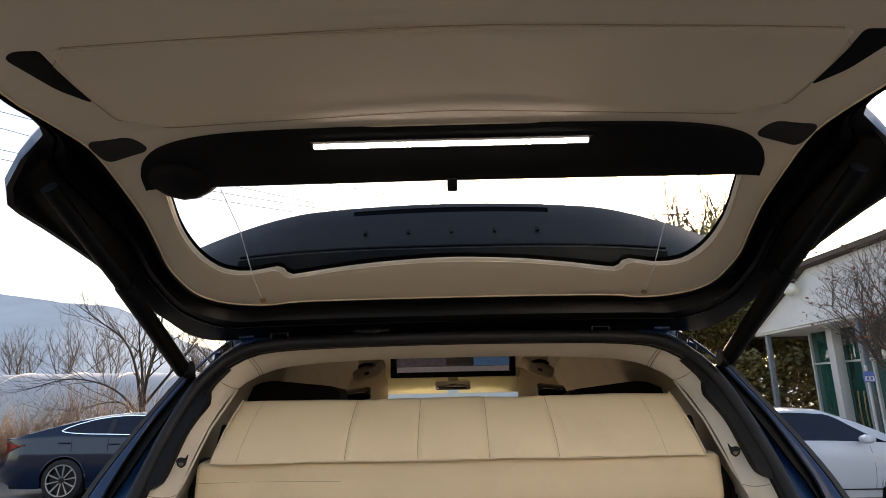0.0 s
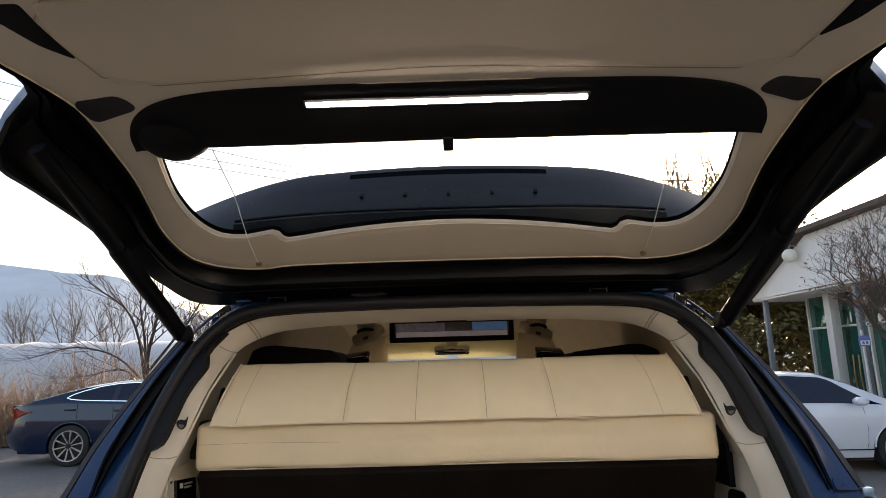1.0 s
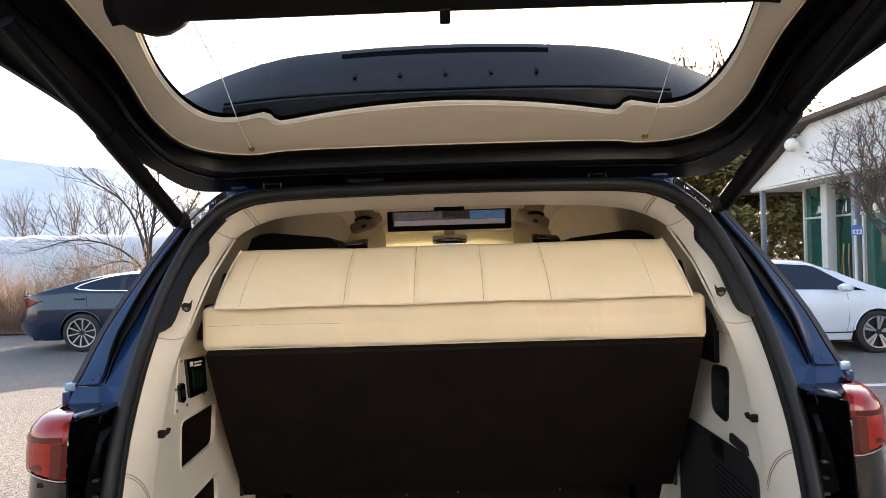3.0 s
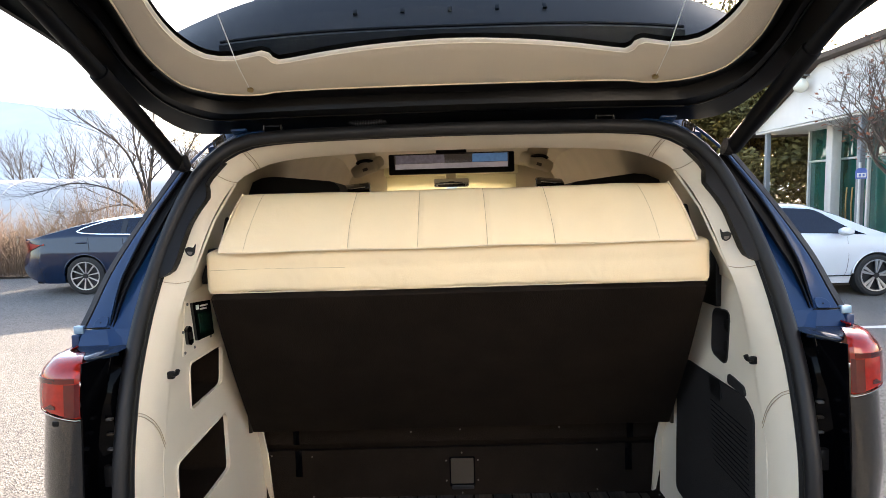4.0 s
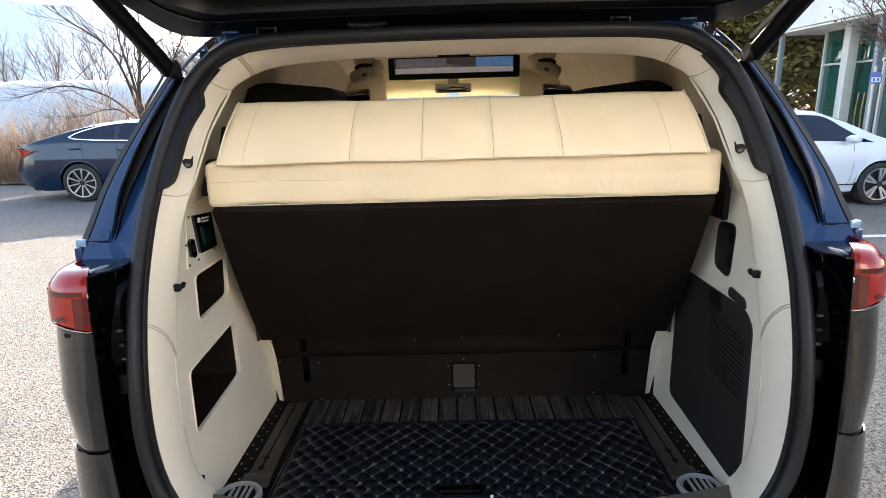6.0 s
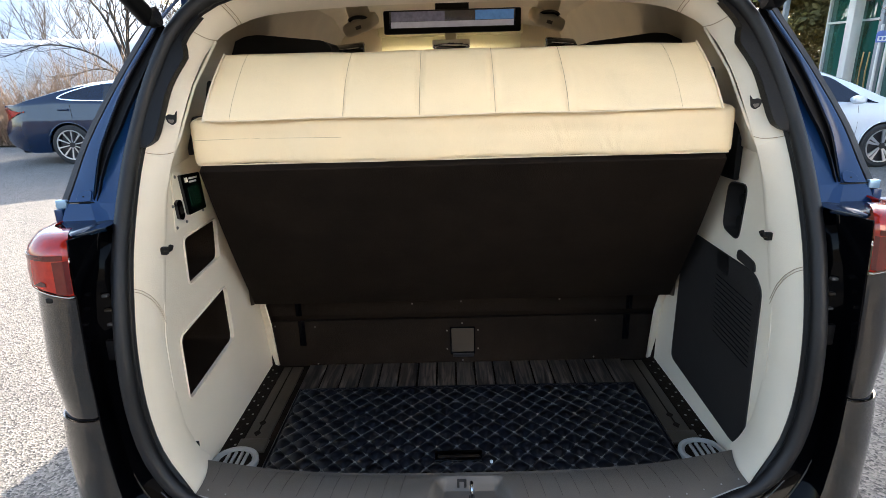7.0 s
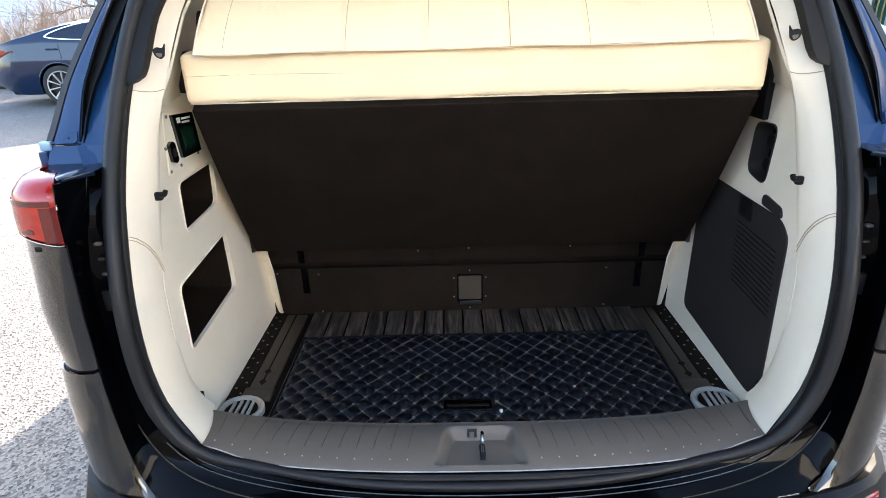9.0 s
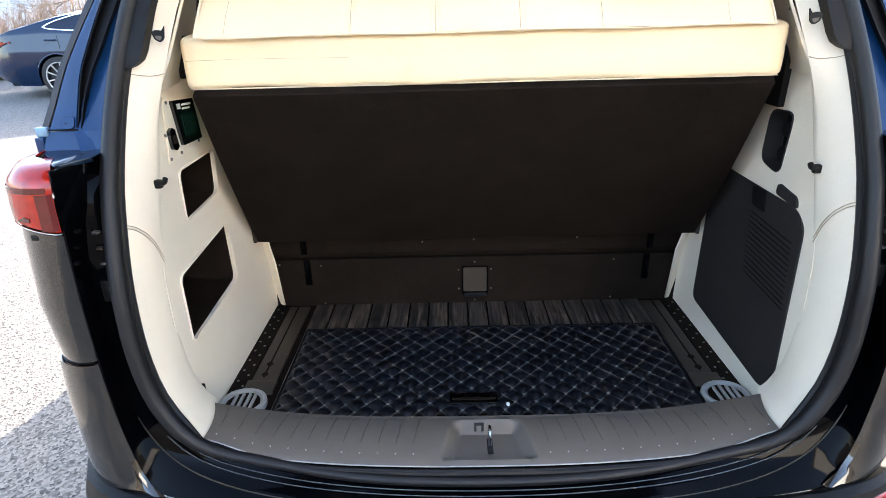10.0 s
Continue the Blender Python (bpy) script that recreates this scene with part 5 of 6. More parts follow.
part("stop_lamp", loft([[(x, .302 + dy, 2.268 - .062 * (x / .745) ** 2 - dz) for x in np.linspace(-.285, .285, 21)] for dy, dz in ((.008, .020), (-.003, .044))]), JAMB, spoiler, "dark high stop lamp", solid=.003)
for x in (-.24, -.12, 0.0, .12, .24):
    part("clip", box((x, .238, 2.152), (.010, .008, .016), bevel=.002, m=pose(0, 0, 0, -25, 0, 0)), SPOILER, spoiler)

# ---------- outside ----------
W = Matrix()
g = bmesh.new()
coords = [-2500, -600, -150, -60, -30, -12, 0, 12, 30, 60, 150, 600, 2500]
loft([[(x, y, 0) for x in coords] for y in coords], bm=g)
lone("ground", g, ASPHALT, "worn grey asphalt yard with pale stone chips", "ground", kind="structure")


def slab_on(name, pts, z, material, label, category):
    b = plate(pts, lambda u, v, d: (u, v, z), ())
    return lone(name, b, material, label, category, kind="structure")


slab_on("field", [(-400, 13.2), (-5.2, 13.0), (-5.2, 420), (-400, 420)], .03, FIELD, "dry winter field", "field")
slab_on("verge", [(-40, 11.9), (-20, 11.7), (-5.0, 12.0), (-5.0, 14.5), (-40, 15.0)], .045, VERGE, "verge of dry grass", "verge")
slab_on("parking_line", [(4.2, 5.62), (12, 5.70), (12, 5.82), (4.2, 5.74)], .004, LINE, "worn white parking line", "road marking")
slab_on("parking_line", [(5.6, 8.75), (13, 8.82), (13, 8.93), (5.6, 8.86)], .004, LINE, "worn white parking line", "road marking")


def wheel(par, x, y, z, r, side, style, name="wheel"):
    """A road wheel facing along -y or +y; returns the tyre."""
    w = part(name, loft([[(x + rr * math.cos(a), y + side * d, z + rr * math.sin(a)) for a in np.linspace(0, 2 * math.pi, 36, endpoint=False)]
                         for rr, d in ((r * .70, .02), (r * .74, .105), (r * .90, .112), (r, .09), (r, -.08), (r * .9, -.1))], True), TYRE, par, "black tyre")
    part("rim", loft([[(x + rr * math.cos(a), y + side * d, z + rr * math.sin(a)) for a in np.linspace(0, 2 * math.pi, 36, endpoint=False)]
                      for rr, d in ((r * .745, .085), (r * .735, .108), (r * .69, .104), (r * .67, .05), (r * .1, .04))], True), ALLOYDARK, w, "dark wheel barrel")
    sp_b = bmesh.new()
    n = 10 if style else 5
    for k in range(n):
        a = 2 * math.pi * k / n + .2
        for q in ((-.16, .16) if not style else (0,)):
            b0 = bmesh.new()
            pts = [(.03, -.007), (.03, .007), (r * .72, .017 if style else .024), (r * .72, -.010 if style else -.024)]
            vs0 = [b0.verts.new((x + u * math.cos(a + q) - v * math.sin(a + q), y + side * (.075 + .025 * u / r), z + u * math.sin(a + q) + v * math.cos(a + q))) for u, v in pts]
            f = b0.faces.new(vs0)
            e = bmesh.ops.extrude_face_region(b0, geom=[f])
            bmesh.ops.translate(b0, vec=(0, side * .02, 0), verts=[v for v in e["geom"] if isinstance(v, bmesh.types.BMVert)])
            sp_b = merge(sp_b, b0)
    part("spokes", sp_b, ALLOY, w, "bright alloy spokes")
    part("rim_edge", loft([[(x + rr * math.cos(a), y + side * d, z + rr * math.sin(a)) for a in np.linspace(0, 2 * math.pi, 36, endpoint=False)] for rr, d in ((r * .765, .108), (r * .76, .116), (r * .71, .114), (r * .70, .10))], True), ALLOY, w, "bright rim edge")
    part("hub", disc((x, y + side * .08, z), (0, side, 0), r * .13, .03, 14), ALLOYDARK, w)
    return w


def sedan(name, label, m, paint, roof, belt, length, half_w, wheels, r, daylight, chrome, spokes, rear, tail=((0, 0), (2, 0)), panes=None):
    """A saloon, nose towards +x, its rear end at x = 0 and its middle on y = 0. roof and belt: side profiles; daylight: side glass from x to x."""
    car = thing(name, label, "car", (0, 0, 0), m)
    sts = sorted(set([round(v, 3) for v in np.linspace(0, length, 70)] + [round(w + d, 3) for w in wheels for d in np.linspace(-r * 1.2, r * 1.2, 25)]))

    def zr(x):
        return float(np.interp(x, *zip(*roof)))

    def zb(x):
        return float(np.interp(x, *zip(*belt)))

    def wide(x):
        return half_w * (1 - .30 * max(0, 1 - x / .6) ** 2.6 - .20 * max(0, 1 - (length - x) / .9) ** 2.2)

    def low(x):
        z = .21 + .12 * max(0, 1 - x / .5) ** 1.5
        for w in wheels:
            d = abs(x - w)
            if d < r * 1.13:
                z = max(z, r + math.sqrt((r * 1.13) ** 2 - d * d) - .005)
        return z

    def back(x, z):
        """The rear end's own profile, fading out over half a metre."""
        return x + max(0, 1 - x / .5) ** 1.5 * float(np.interp(z, *zip(*tail)))

    def side_pt(x, f):
        """A point of the glasshouse side, from the belt (0) to the roof's edge (1)."""
        top = max(zr(x) - .05, zb(x) + .004)
        k = min(1, (top - zb(x)) / .42)
        yy = wide(x) * .965 - f * (.25 * k)
        return yy, zb(x) + f * (top - zb(x))

    rows = []
    for x in sts:
        w = wide(x)
        zl = low(x)
        half = [(w * .93, zl), (w * .985, max(zl + .002, .42)), (w, max(zl + .004, .60)), (w * .998, max(zl + .006, .80)), (w * .984, max(zl + .007, .84)), (w * .975, max(zl + .008, zb(x) - .03))]
        half += [side_pt(x, 0), side_pt(x, .35), side_pt(x, .7), side_pt(x, 1)]
        ty, tz = side_pt(x, 1)
        half += [(ty * .82, max(zr(x) - .018, tz)), (ty * .45, max(zr(x) - .003, tz + .002)), (0, max(zr(x), tz + .003))]
        rows.append([(back(x, z), -y, z) for y, z in half] + [(back(x, z), y, z) for y, z in reversed(half[:-1])])
    part("body", loft(rows, False, False), paint, car, smooth=32)
    for idx in (0, -1):
        b = bmesh.new()
        b.faces.new([b.verts.new(p) for p in rows[idx]])
        part("end_panel", b, paint, car)
    part("underbody", box((length / 2, 0, .30), (length * .94, half_w * 1.5, .22), bevel=.03), PLASTIC, car)
    for s in (-1, 1):
        x0, x1 = daylight
        gx = np.linspace(x0, x1, 30)
        rws = []
        for f in (.06, .35, .65, .93):
            row = []
            for x in gx:
                e = max(0, min(1, (x - x0) / (1.2 if chrome else .45), (x1 - x) / .62))
                ff = .06 + (f - .06) * max(.02, e ** (.55 if chrome else .85))
                if panes:
                    z_lo, z_hi = (float(np.interp(x, *zip(*q))) for q in panes)
                    base, top = side_pt(x, 0)[1], side_pt(x, 1)[1]
                    ff = (z_lo + (z_hi - z_lo) * (f - .06) / .87 - base) / (top - base)
                y, z = side_pt(x, ff)
                row.append((x, s * (y + .006), z))
            rws.append(row)
        gl = part("side_glass", loft(rws), CARGLASS, car, "dark side windows", solid=.003)
        ring = rws[0] + list(reversed(rws[-1]))
        if chrome:
            part("window_chrome", tube([(p[0], p[1] + s * .003, p[2]) for p in ring], .013, 6, True), CHROME, car, "bright window surround")
        xm = x0 + (x1 - x0) * (.36 if chrome else .44)
        part("door_pillar", loft([[(xm + d, s * (side_pt(xm, f)[0] + .011), side_pt(xm, f)[1]) for f in ((.16, .5, .86) if panes else (.04, .5, .95))] for d in (-.05, .05)]), BLACKP, car, solid=.003)
        for xd in (xm, x1 - .30, x0 + .22):
            ln = [(xd + .02 * math.sin(k), s * (wide(xd) * q + .0015), z) for k, (q, z) in enumerate(((.975, zb(xd) - .03), (.992, .76), (1.0, .60), (.985, .42), (.96, .33)))]
            part("door_gap", tube(ln, .0025, 4), BLACKP, car)
        for xd in (xm + .30, xm - .58):
            part("door_handle", box((xd - .18, s * (wide(xd) * .985 + .012), zb(xd) - .12), (.19, .025, .028), bevel=.008), paint, car)
        part("sill_line", tube([(x, s * (wide(x) * .99 + .004), .33) for x in np.linspace(wheels[0] + r * 1.15, wheels[1] - r * 1.15, 12)], .010, 5), BLACKP, car)
        mx, mz = x1 - .42, zb(x1 - .42) + .06
        mir = part("door_mirror", loft([[(mx + dx, s * (wide(mx) + y), mz + dz) for dx, dz in [(q * math.cos(a) * 1.0, q * .62 * math.sin(a)) for a in np.linspace(0, 2 * math.pi, 14, endpoint=False)]] for y, q in ((-.02, .02), (.03, .07), (.10, .105), (.17, .095), (.20, .05))], True, True), paint, car, "body-coloured door mirror")
        for w in wheels:
            wheel(car, w, s * (half_w - .105), r, r, s, spokes)
            part("arch_lip", tube([(w + r * 1.14 * math.cos(a), s * (wide(w) * .995), r + r * 1.14 * math.sin(a)) for a in np.linspace(.1, math.pi - .1, 24)], .012, 6), paint, car)
        if rear:
            part("tail_lamp", loft([[(back(x, z0 + (.935 - z0) * x / .42), s * (wide(x) * .985 + .008), z0 + (.935 - z0) * x / .42) for x in np.linspace(.01, .48, 12)] for z0 in (.77, .88, 1.0)]), REDLENS, car, "slim red tail lamp", solid=.004)
        else:
            part("headlamp", loft([[(x, s * (wide(x) * .985 + .008), .70 + dz * (1 - .6 * (length - x) / .6)) for x in np.linspace(length - .55, length - .08, 10)] for dz in (-.05, .03, .09)]), CHROME, car, "clear headlamp", solid=.004)
    if rear:
        part("lamp_bar", box((.0, 0, .90), (.02, half_w * 1.36, .03), bevel=.006), REDLENS, car)
        part("boot_lip", tube([(-.0 - .06 * math.cos(t * 1.4), t * half_w * .70, zr(.0) + .004) for t in np.linspace(-1, 1, 15)], .018, 6), paint, car)
        part("number_plate", box((-.08, 0, .70), (.012, .50, .11), bevel=.003), PRINT, car)
    part("aerial_fin", loft([[(daylight[0] + .62 + d * .5, y, zr(daylight[0] + .62) + z - .005) for d, z in ((0, 0), (.1, .06), (.2, .062), (.32, 0))] for y in (-.02, .02)]), BLACKP, car, solid=.006)
    return car


sedan("saloon_car", "grey-blue fastback saloon with bright window line, parked on the asphalt", pose(-8.06, 10.25, 0, 0, 0, 1.5), CARBLUE,
      [(0, 1.02), (.06, 1.04), (.18, 1.075), (.45, 1.16), (.72, 1.23), (1.05, 1.32), (1.32, 1.385), (1.6, 1.43), (1.9, 1.462), (2.3, 1.48), (2.7, 1.465), (3.1, 1.39), (3.6, 1.18), (3.95, 1.02), (4.5, .90), (4.85, .78), (5.05, .62)],
      [(0, .97), (.06, .99), (.18, 1.02), (.45, 1.07), (1.05, 1.10), (1.5, 1.085), (2.4, 1.06), (3.6, .99), (3.95, .96), (4.5, .83), (4.85, .70), (5.05, .56)],
      5.05, .93, (1.21, 4.05), .35, (1.07, 3.45), True, 1, True,
      [(.20, .06), (.29, -.04), (.45, -.10), (.62, -.09), (.80, .0), (.92, .0), (1.02, -.05)],
      ([(1.07, 1.172), (1.12, 1.152), (1.26, 1.135), (1.52, 1.118), (1.94, 1.108), (2.8, 1.08), (3.45, 1.03)],
       [(1.07, 1.174), (1.10, 1.20), (1.18, 1.236), (1.34, 1.292), (1.61, 1.362), (1.88, 1.402), (2.2, 1.42), (2.7, 1.40), (3.05, 1.30), (3.45, 1.035)]))
sedan("saloon_car", "white saloon with dark windows, parked beside the glass building", pose(2.86, 8.55, 0, 0, 0, 1.0), CARWHITE,
      [(0, .80), (.06, .98), (.4, 1.08), (.9, 1.25), (1.5, 1.43), (2.2, 1.475), (2.75, 1.44), (3.15, 1.30), (3.55, 1.11), (3.75, 1.04), (4.0, .97), (4.3, .86), (4.5, .66)],
      [(0, .78), (.06, .93), (.4, .99), (1.5, .985), (2.6, .97), (3.2, .96), (3.55, .95), (3.9, .90), (4.3, .78), (4.5, .60)],
      4.52, .90, (.98, 3.66), .325, (.70, 3.50), False, 0, False)


def tube_fast(vs, fs, p, q, r0, r1, n=5):
    """Adds a tapered rod to lists of vertices and faces."""
    d = (q - p)
    if d.length < 1e-6:
        return
    d.normalize()
    a = d.orthogonal().normalized()
    b = d.cross(a)
    k = len(vs)
    for c, r in ((p, r0), (q, r1)):
        for j in range(n):
            t = 2 * math.pi * j / n
            vs.append(tuple(c + a * r * math.cos(t) + b * r * math.sin(t)))
    for j in range(n):
        fs.append((k + j, k + (j + 1) % n, k + n + (j + 1) % n, k + n + j))


def mesh_part(name, vs, fs, material, parent, label=""):
    me = bpy.data.meshes.new(name)
    me.from_pydata(vs, [], fs)
    me.materials.append(material)
    for f in me.polygons:
        f.use_smooth = len(f.vertices) == 4
    ob = new(name, me)
    ob.parent = parent
    if label:
        ob["label"] = label
    return ob


def tree(label, base, height, seed, spread=.55, leaf=None, leaves=0, r=.09, lean=(0, 0), depth=5, low=.28, leaf_size=.06, group="", limbs=(), bark=None):
    """A bare or leafy tree: tapered trunk, limbs, twigs, and single leaves on the twigs."""
    rnd = random.Random(seed)
    e = thing("tree", label, "tree", base, W, group)
    tv_, tf_, cv, cf, tips = [], [], [], [], []

    def grow(p, d, length, rad, level):
        steps = 3 if level < 3 else 2
        q = p
        for k in range(steps):
            d = (d + Vector((rnd.uniform(-1, 1), rnd.uniform(-1, 1), rnd.uniform(-.4, .8))) * (.10 + .05 * level)).normalized()
            n = q + d * length / steps
            r0, r1 = rad * (1 - .35 * k / steps), rad * (1 - .35 * (k + 1) / steps)
            tube_fast(tv_ if level < 2 else cv, tf_ if level < 2 else cf, q, n, r0, r1, 7 if level < 2 else 4 if level < 4 else 3)
            if level >= 1 and level < depth and k < steps - 1:
                side = (d + Vector((rnd.uniform(-1, 1), rnd.uniform(-1, 1), rnd.uniform(-.2, .6))) * spread * 1.5).normalized()
                grow(n, side, length * rnd.uniform(.45, .7), r1 * .55, level + 1)
            q = n
            if level >= depth - 1:
                tips.append(q)
        if level < depth:
            for k in range(rnd.choice((2, 3)) if level else 4):
                nd = (d + Vector((rnd.uniform(-1, 1), rnd.uniform(-1, 1), rnd.uniform(-.1, .6))) * spread * (1.4 if level == 0 else 1)).normalized()
                grow(q, nd, length * rnd.uniform(.6, .82), rad * .60, level + 1)

    for limb, rad in limbs:
        pts = [Vector(p) for p in spl(limb, 14)]
        for i, (p, q) in enumerate(zip(pts, pts[1:])):
            tube_fast(tv_, tf_, p, q, rad * (1 - .85 * i / 13), rad * (1 - .85 * (i + 1) / 13), 6)
            if i > 3:
                for _ in range(2):
                    side = ((q - p).normalized() + Vector((rnd.uniform(-1, 1), rnd.uniform(-1, 1), rnd.uniform(-.5, 1.0)))).normalized()
                    grow(q, side, rnd.uniform(.45, .95), rad * (1 - .85 * i / 13) * .45, depth - 2)
    if not limbs:
        grow(Vector((0, 0, -.05)), Vector((lean[0], lean[1], 1)).normalized(), height * low, r, 0)
    top = max(v[2] for v in cv)
    k = 1.0 if limbs else height / top
    sc = lambda L: [(x * k, y * k, z * k) for x, y, z in L]
    mesh_part("trunk", sc(tv_), tf_, bark or BARK, e, "brown bark trunk and limbs")
    mesh_part("crown", sc(cv), cf, bark or BARK, e, "bare twigs")
    if leaf is not None:
        lv, lf = [], []
        for i in range(leaves):
            c = tips[rnd.randrange(len(tips))] * k + Vector([rnd.gauss(0, leaf_size * 2.5) for _ in range(3)])
            u = Vector([rnd.gauss(0, 1) for _ in range(3)]).normalized()
            w = u.orthogonal().normalized()
            s0 = leaf_size * rnd.uniform(.5, 1.2)
            j = len(lv)
            lv += [tuple(c - u * s0), tuple(c + w * s0 * .5 + u.cross(w) * s0 * .15), tuple(c + u * s0), tuple(c - w * s0 * .5)]
            lf.append((j, j + 1, j + 2, j + 3))
        mesh_part("leaves", lv, lf, leaf, e, "small dry leaves")
    return e


# left: hedge of dry stems, bare trees, plastic tunnel, hill
def hedge():
    rnd = random.Random(4)
    vs, fs = [], []
    for i in range(4200):
        x = rnd.uniform(-24, -4.9)
        p = Vector((x, rnd.uniform(12.0, 14.6), 0))
        h = rnd.uniform(.5, 1.75) * (1 + .25 * math.sin(x * 1.3)) * (.75 if x > -7.5 else 1)
        d = Vector((rnd.gauss(0, .22), rnd.gauss(0, .22), 1)).normalized()
        q = p + d * h * .6
        t = q + (d + Vector((rnd.gauss(0, .35), rnd.gauss(0, .3), 0))).normalized() * h * .5
        tube_fast(vs, fs, p, q, .012, .008, 3)
        tube_fast(vs, fs, q, t, .008, .003, 3)
        for k in range(3):
            s0 = q + (t - q) * rnd.uniform(-.4, .7)
            tube_fast(vs, fs, s0, s0 + Vector((rnd.gauss(0, .2), rnd.gauss(0, .2), rnd.uniform(.05, .35))), .005, .002, 3)
    e = thing("dry_hedge", "hedge of tall dry brown stems along the yard edge", "hedge", (-14, 13.2, 0), W, kind="stuff")
    mesh_part("stems", [(x + 14, y - 13.2, z) for x, y, z in vs], fs, TWIG, e)
    vs, fs = [], []
    for i in range(5000):
        p = Vector((rnd.uniform(-24, -4.9), rnd.uniform(11.75, 14.4), .03))
        t = p + Vector((rnd.gauss(0, .14), rnd.gauss(0, .14), rnd.uniform(.08, .42)))
        tube_fast(vs, fs, p, t, .006, .002, 3)
    g2 = thing("dry_grass", "tangled tan dry grass on the verge", "grass", (-14, 12.5, 0), W, kind="stuff")
    mesh_part("blades", [(x + 14, y - 12.5, z) for x, y, z in vs], fs, TWIG, g2)


hedge()
tree("bare tree with long sweeping limbs behind the dry hedge", (-9.0, 16.0, 0), 5.2, 11, .8, depth=5, limbs=(
    ([(0, 0, -.05), (.05, 0, 1.0), (0, 0, 2.0), (.15, 0, 2.9), (.25, .1, 4.0), (.1, .1, 5.0)], .085),
    ([(0, 0, 1.2), (-.35, .1, 2.5), (-.8, .1, 3.4), (-1.6, 0, 4.0), (-2.5, 0, 4.6)], .055),
    ([(0, 0, 1.6), (-.15, 0, 2.6), (-.35, 0, 3.6), (-.3, 0, 4.7)], .050),
    ([(0, 0, 1.2), (-.8, -.2, 2.0), (-2.0, -.3, 2.3), (-3.3, -.3, 2.0)], .040),
    ([(0, 0, 1.0), (-.6, 0, 1.6), (-1.4, 0, 1.55), (-2.1, .1, 1.2)], .040),
    ([(0, 0, 1.5), (.6, 0, 2.3), (1.2, .1, 3.2), (1.7, 0, 4.1)], .050)))
tree("bare thin tree behind the dry hedge", (-6.6, 17.0, 0), 5.0, 25, .8, r=.065, low=.26, depth=6)
for i, (x, y, h) in enumerate(((-30.2, 40, 7.4), (-27.6, 40.5, 8.3), (-24.4, 41, 7.8), (-19.5, 45, 6.6))):
    tree("bare winter tree beyond the plastic tunnel", (x, y, 0), h, 40 + i, .6, r=.11, low=.40, depth=5, group="far trees")
gh = thing("plastic_tunnel", "long pale plastic-film growing tunnel in the field", "greenhouse", (-32, 31.5, 0), W)
arch = [(3.6 * math.cos(a), 3.15 * math.sin(a) ** .8 if math.sin(a) > 0 else 0) for a in np.linspace(math.pi, 0, 15)]
part("film", loft([[(x, 31.5 + y, z + .03 * math.sin(x * 2.1)) for y, z in arch] for x in np.linspace(-58, -9, 50)]), FILM, gh, "milky plastic film", solid=.01)
for x in np.linspace(-58, -9, 18):
    part("hoop", tube([(x, 31.5 + y * 1.01, z * 1.012) for y, z in arch], .03, 5), POSTW, gh)
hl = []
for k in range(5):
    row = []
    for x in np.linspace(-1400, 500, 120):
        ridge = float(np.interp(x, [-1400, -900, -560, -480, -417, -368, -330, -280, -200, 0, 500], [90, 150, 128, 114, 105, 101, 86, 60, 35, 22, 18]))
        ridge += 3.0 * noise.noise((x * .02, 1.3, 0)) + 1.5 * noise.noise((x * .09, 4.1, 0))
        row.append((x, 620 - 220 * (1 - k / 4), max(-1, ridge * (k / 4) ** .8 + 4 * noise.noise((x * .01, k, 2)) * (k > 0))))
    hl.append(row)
lone("wooded_hill", loft(hl), HILL, "wooded hill, haze painted in as pale blue and a glow", "hill", kind="structure")
lone("far_shed", box((-55, 52, 2.2), (9, 5, 4.4), bevel=.1), mat("far_shed_red", (0.45, 0.26, 0.20), .8, var=.1), "low reddish shed beyond the field", "shed")

# overhead cables
for z0, fall in ((16.35, .285), (15.45, .30), (14.30, .245), (13.80, .238)):
    pts = [(-23.2 + x, 26, z0 - fall * x + .0022 * x * x) for x in np.linspace(-45, 40, 30)]
    lone("overhead_cable", tube(pts, .016, 5), CABLE, "thin black overhead cable", "cable")
pole = thing("utility_pole", "slim concrete utility pole with a crossarm", "utility pole", (17.0, 40, 0), W)
part("pole", tube([(17.0, 40, 0), (17.0, 40, 15.3)], .16, 10, r2=.10), CONC, pole)
part("crossarm", box((17.0, 40, 14.6), (2.4, .1, .1), bevel=.02), STEEL, pole)

# right: glass-fronted building with white gable and canopy posts
bld = thing("glass_building", "single-storey white building with teal glass front, posts and brown roof", "building", (12.5, 11.5, 0), W)
part("gable_wall", plate([(18.9, 3.6), (15.4, 5.15), (4.0, 5.15), (4.0, 3.6)], lambda u, v, d: (10.4 + d + (18.9 - u) * -.02, u, v), depth=.25), WALLW, bld, "white rendered gable over the entrance", bevel=.02)
part("roof", loft([[(10.0, 19.3, 3.62), (10.0, 15.4, 5.30), (10.0, 3.8, 5.30)], [(18.5, 19.3, 3.62), (18.5, 15.4, 5.30), (18.5, 3.8, 5.30)]]), ROOFD, bld, "brown shingle roof", solid=.14)
part("soffit", box((14.2, 11.4, 3.56), (7.6, 14.8, .06), bevel=.01), WALLW, bld, "white canopy soffit")
part("end_wall", box((15.2, 18.0, 1.8), (6.6, .2, 3.5), bevel=.01), WALLW, bld)
for y in (18.3, 13.9, 9.4):
    part("canopy_post", box((10.55, y, 1.8), (.14, .14, 3.6), bevel=.01), POSTG, bld, "slim grey canopy post")
part("column", box((11.35, 16.2, 1.8), (.28, .28, 3.6), bevel=.015), POSTW, bld, "pale square column")
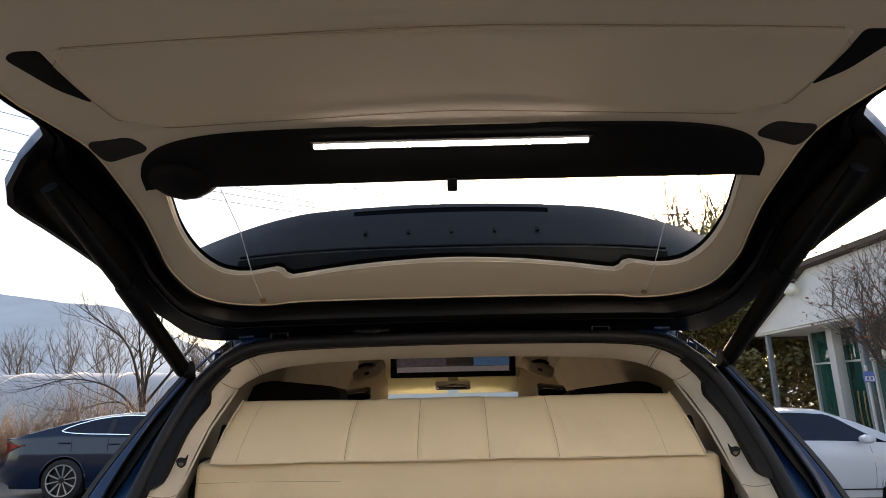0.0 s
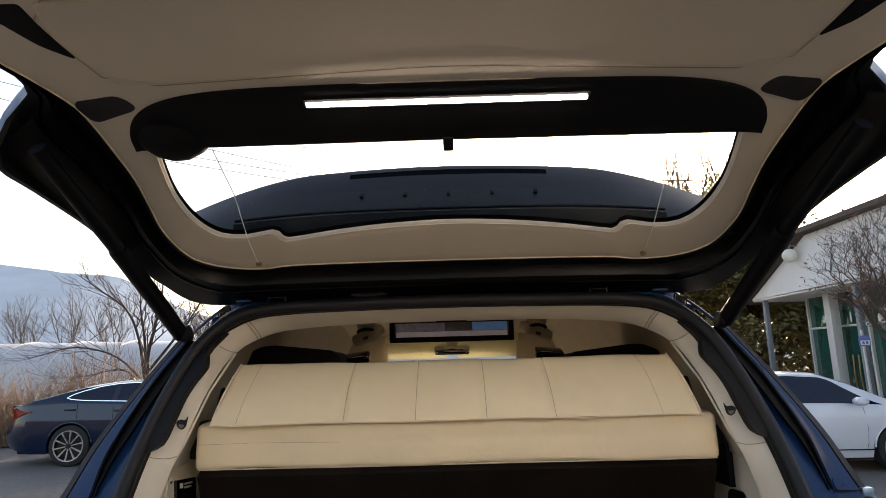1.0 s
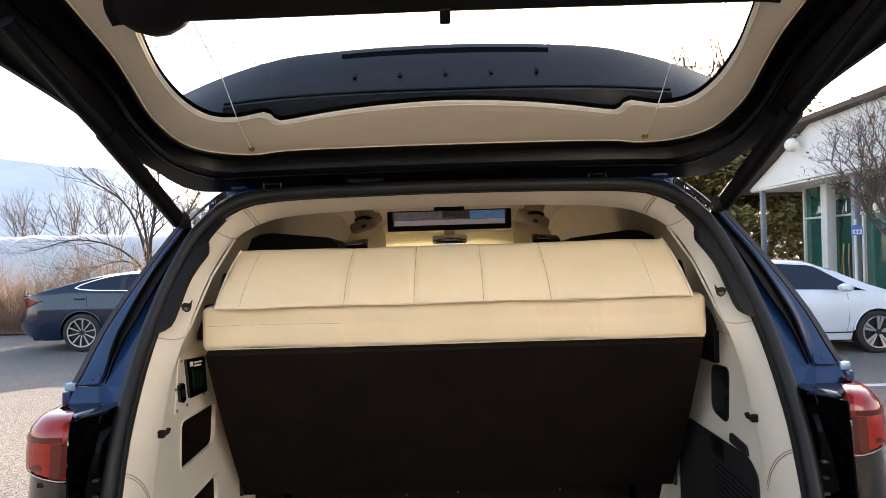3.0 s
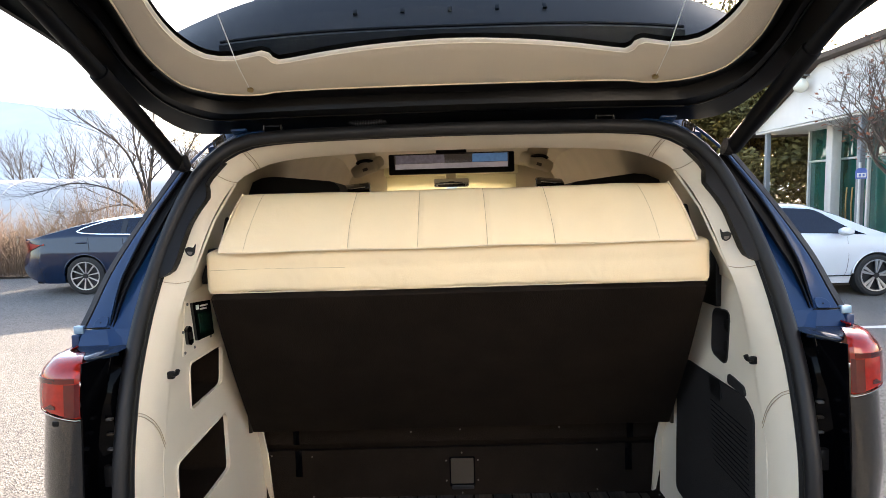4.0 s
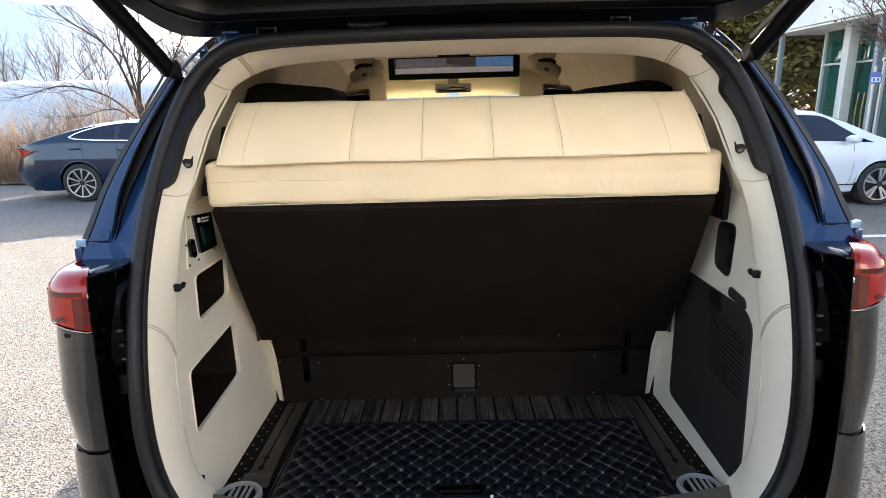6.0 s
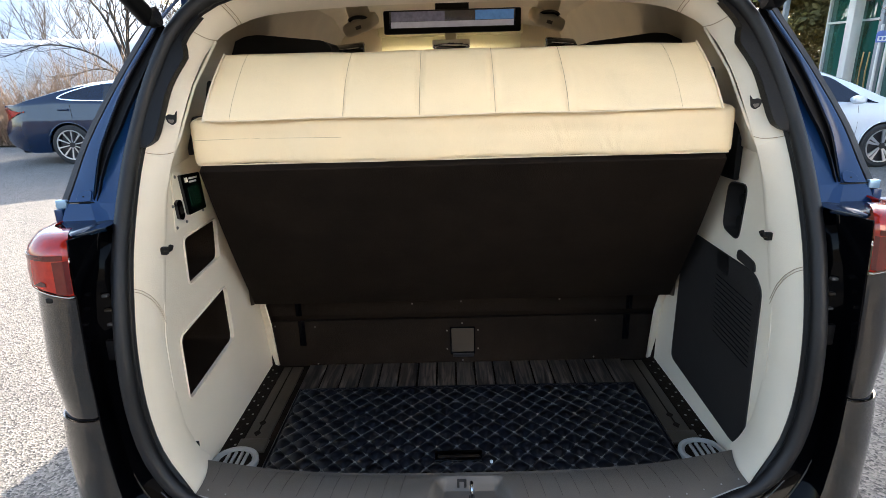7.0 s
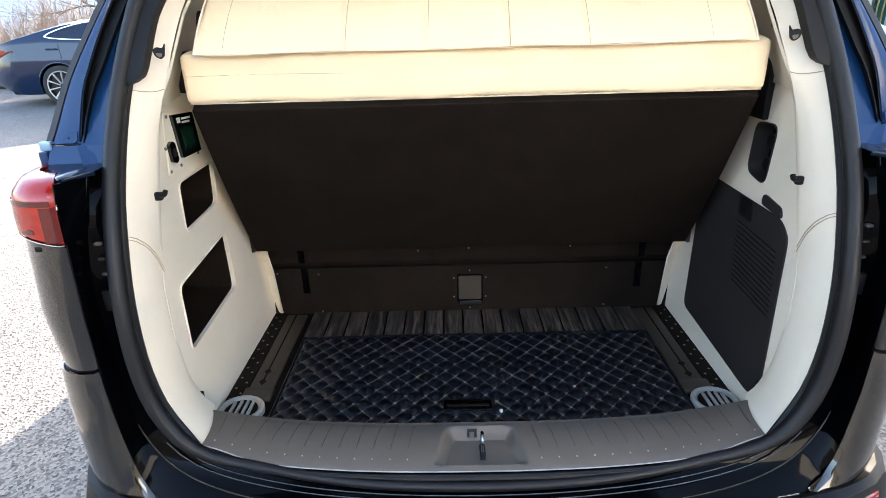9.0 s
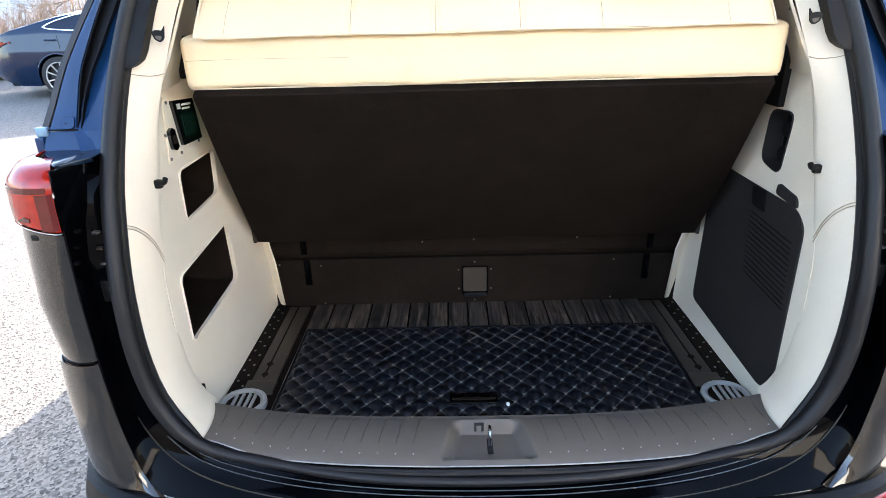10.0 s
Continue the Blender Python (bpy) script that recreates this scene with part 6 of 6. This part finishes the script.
for k, y in enumerate(np.arange(17.9, 5.0, -1.35)):
    win = part("window", box((11.75, y - .675, 2.0), (.05, 1.27, 3.1), bevel=.005), TEALG, bld, "tall teal glass pane")
    part("mullion", box((11.70, y, 1.8), (.10, .07, 3.5), bevel=.006), POSTW, win)
    part("transom", box((11.70, y - .675, 2.55), (.09, 1.3, .06), bevel=.006), POSTW, win)
    if k in (1, 3):
        for d in (-.12, .12):
            part("pull_bar", tube([(11.64, y - .675 + d, .7), (11.62, y - .675 + d, 1.2), (11.64, y - .675 + d, 1.7)], .02, 8), BRASS, win, "brass pull bar")
lampg = part("globe_lamp", tube([(10.3, 15.75, 4.90), (10.10, 15.75, 4.92), (10.05, 15.75, 4.83)], .02, 8), POSTG, bld, "globe lamp on a bracket")
gb = bmesh.new()
bmesh.ops.create_uvsphere(gb, u_segments=20, v_segments=12, radius=.20)
bmesh.ops.translate(gb, verts=gb.verts, vec=(10.05, 15.75, 4.62))
part("globe", gb, GLOBE, lampg, "opal glass globe")
sign = thing("parking_sign", "small blue and white disabled-bay sign on a thin pole", "sign", (9.28, 12.1, 0), W)
part("sign_pole", tube([(9.28, 12.1, 0), (9.28, 12.1, 2.25)], .03, 10), POSTW, sign)
pl_ = part("sign_plate", plate(rounded([(-.14, 1.88), (.14, 1.88), (.14, 2.07), (.08, 2.12), (-.08, 2.12), (-.14, 2.07)], .02), lambda u, v, d: (9.28 + u * .65, 12.06 - u * .4 - d, v), depth=.012), SIGNBLUE, sign, "blue sign plate", bevel=.002)
part("sign_mark", plate(rounded([(-.11, 1.91), (.11, 1.91), (.11, 2.01), (-.11, 2.01)], .01), lambda u, v, d: (9.28 + u * .65, 12.045 - u * .4 - d, v), depth=.003), PRINT, pl_, "white pictogram panel")
for u in (-.045, .045):
    part("sign_bar", plate(rounded([(u - .025, 1.93), (u + .025, 1.93), (u + .025, 1.99), (u - .025, 1.99)], .008), lambda a, v, d: (9.28 + a * .65, 12.040 - a * .4 - d, v), depth=.002), SIGNBLUE, pl_)
tree("evergreen with dull green-brown leaves beside the building", (12.8, 25.0, 0), 6.2, 77, .8, GREENLEAF, 38000, r=.16, low=.2, leaf_size=.10)
tree("evergreen with dull green-brown leaves beyond the yard", (8.8, 27.0, 0), 5.0, 78, .8, GREENLEAF, 38000, r=.14, low=.15, leaf_size=.10)
tree("bare twiggy tree with last dry leaves", (12.2, 23.0, 0), 12.0, 91, .6, REDLEAF, 500, r=.17, low=.35, leaf_size=.07)
tree("bare tree with reddish dry leaves near the white car", (9.3, 9.8, 0), 5.0, 63, .95, REDLEAF, 1100, r=.060, low=.27, leaf_size=.045, lean=(-.42, 0), depth=6, bark=PALEBARK)
tree("tall evergreen with a thick dark trunk behind the canopy", (14.1, 22.0, 0), 6.4, 80, .7, GREENLEAF, 16000, r=.24, low=.42, leaf_size=.13)
tree("broad evergreen shrub beyond the building", (17.5, 27.0, 0), 5.5, 79, .9, GREENLEAF, 34000, r=.14, low=.12, leaf_size=.10)
# Two mostly hidden evergreens, added to throw shade on the right-hand ground.
tree("tall dense evergreen, mostly hidden, added to shade the asphalt at right", (10.9, 23.6, 0), 8.3, 83, .95, GREENLEAF, 60000, r=.2, low=.25, leaf_size=.11)
tree("tall narrow evergreen, hidden, added to shade the ground behind the van", (13.3, 23.6, 0), 10.6, 84, .55, GREENLEAF, 42000, r=.2, low=.35, leaf_size=.12)
def shrubs():
    rnd = random.Random(8)
    lv, lf = [], []
    for i in range(26000):
        x = rnd.uniform(7.5, 21)
        h = 3.1 + .7 * noise.noise((x * .7, 2, 0)) + .5 * noise.noise((x * 2.1, 5, 0))
        c = Vector((x, 21.5 + rnd.gauss(0, .5), h * rnd.random() ** .7))
        u = Vector([rnd.gauss(0, 1) for _ in range(3)]).normalized()
        w = u.orthogonal().normalized()
        k = rnd.uniform(.07, .15)
        j = len(lv)
        lv += [tuple(c - u * k - Vector((14, 21.5, 0))), tuple(c + w * k * .5 - Vector((14, 21.5, 0))), tuple(c + u * k - Vector((14, 21.5, 0))), tuple(c - w * k * .5 - Vector((14, 21.5, 0)))]
        lf.append((j, j + 1, j + 2, j + 3))
    e = thing("shrub_row", "row of leafy yellow-green shrubs behind the building", "shrub", (14, 21.5, 0), W, kind="stuff")
    mesh_part("leaves", lv, lf, GREENLEAF, e)


shrubs()
# Dark wall out of view, added to darken reflections and cut low sky light.
DARKWALL = mat("unseen_dark_wall", (0.055, 0.052, 0.045), 0.9, var=0.3, scale=1.5, bump=0.3, bscale=20)
lone("boundary_wall", box((0, -17, 3.2), (90, .3, 6.4), bevel=.02), DARKWALL, "unseen dark wall added behind the camera to dim reflections and low sky", "wall", kind="structure")
# Unseen stand-in for mirrored sunlight: a sunlit white wall behind the camera.
rear = thing("bounce_building", "unseen white building on a dark plinth, added to bounce sunlight into the boot", "building", (4.6, -11, 0), W)
part("plinth", box((4.6, -11, 1.0), (4.3, 4, 2.0), bevel=.03), DARKWALL, rear)
part("wall", box((4.6, -11, 4.9), (4.2, 3.8, 5.8), bevel=.03), WALLW, rear)
part("roof", box((4.6, -11, 7.9), (4.6, 4.2, .2), bevel=.03), ROOFD, rear)
# Block hidden behind the van, sized to cast the shade around the saloon.
hall = thing("shade_hall", "unseen low hall ahead of the van, added to shade the asphalt", "building", (-.5, 18, 0), W)
part("wall", box((-.5, 18, 1.4), (8.6, 6, 2.8), bevel=.03), WALLW, hall)
part("roof", box((-.5, 18, 2.9), (9.0, 6.4, .2), bevel=.03), ROOFD, hall)
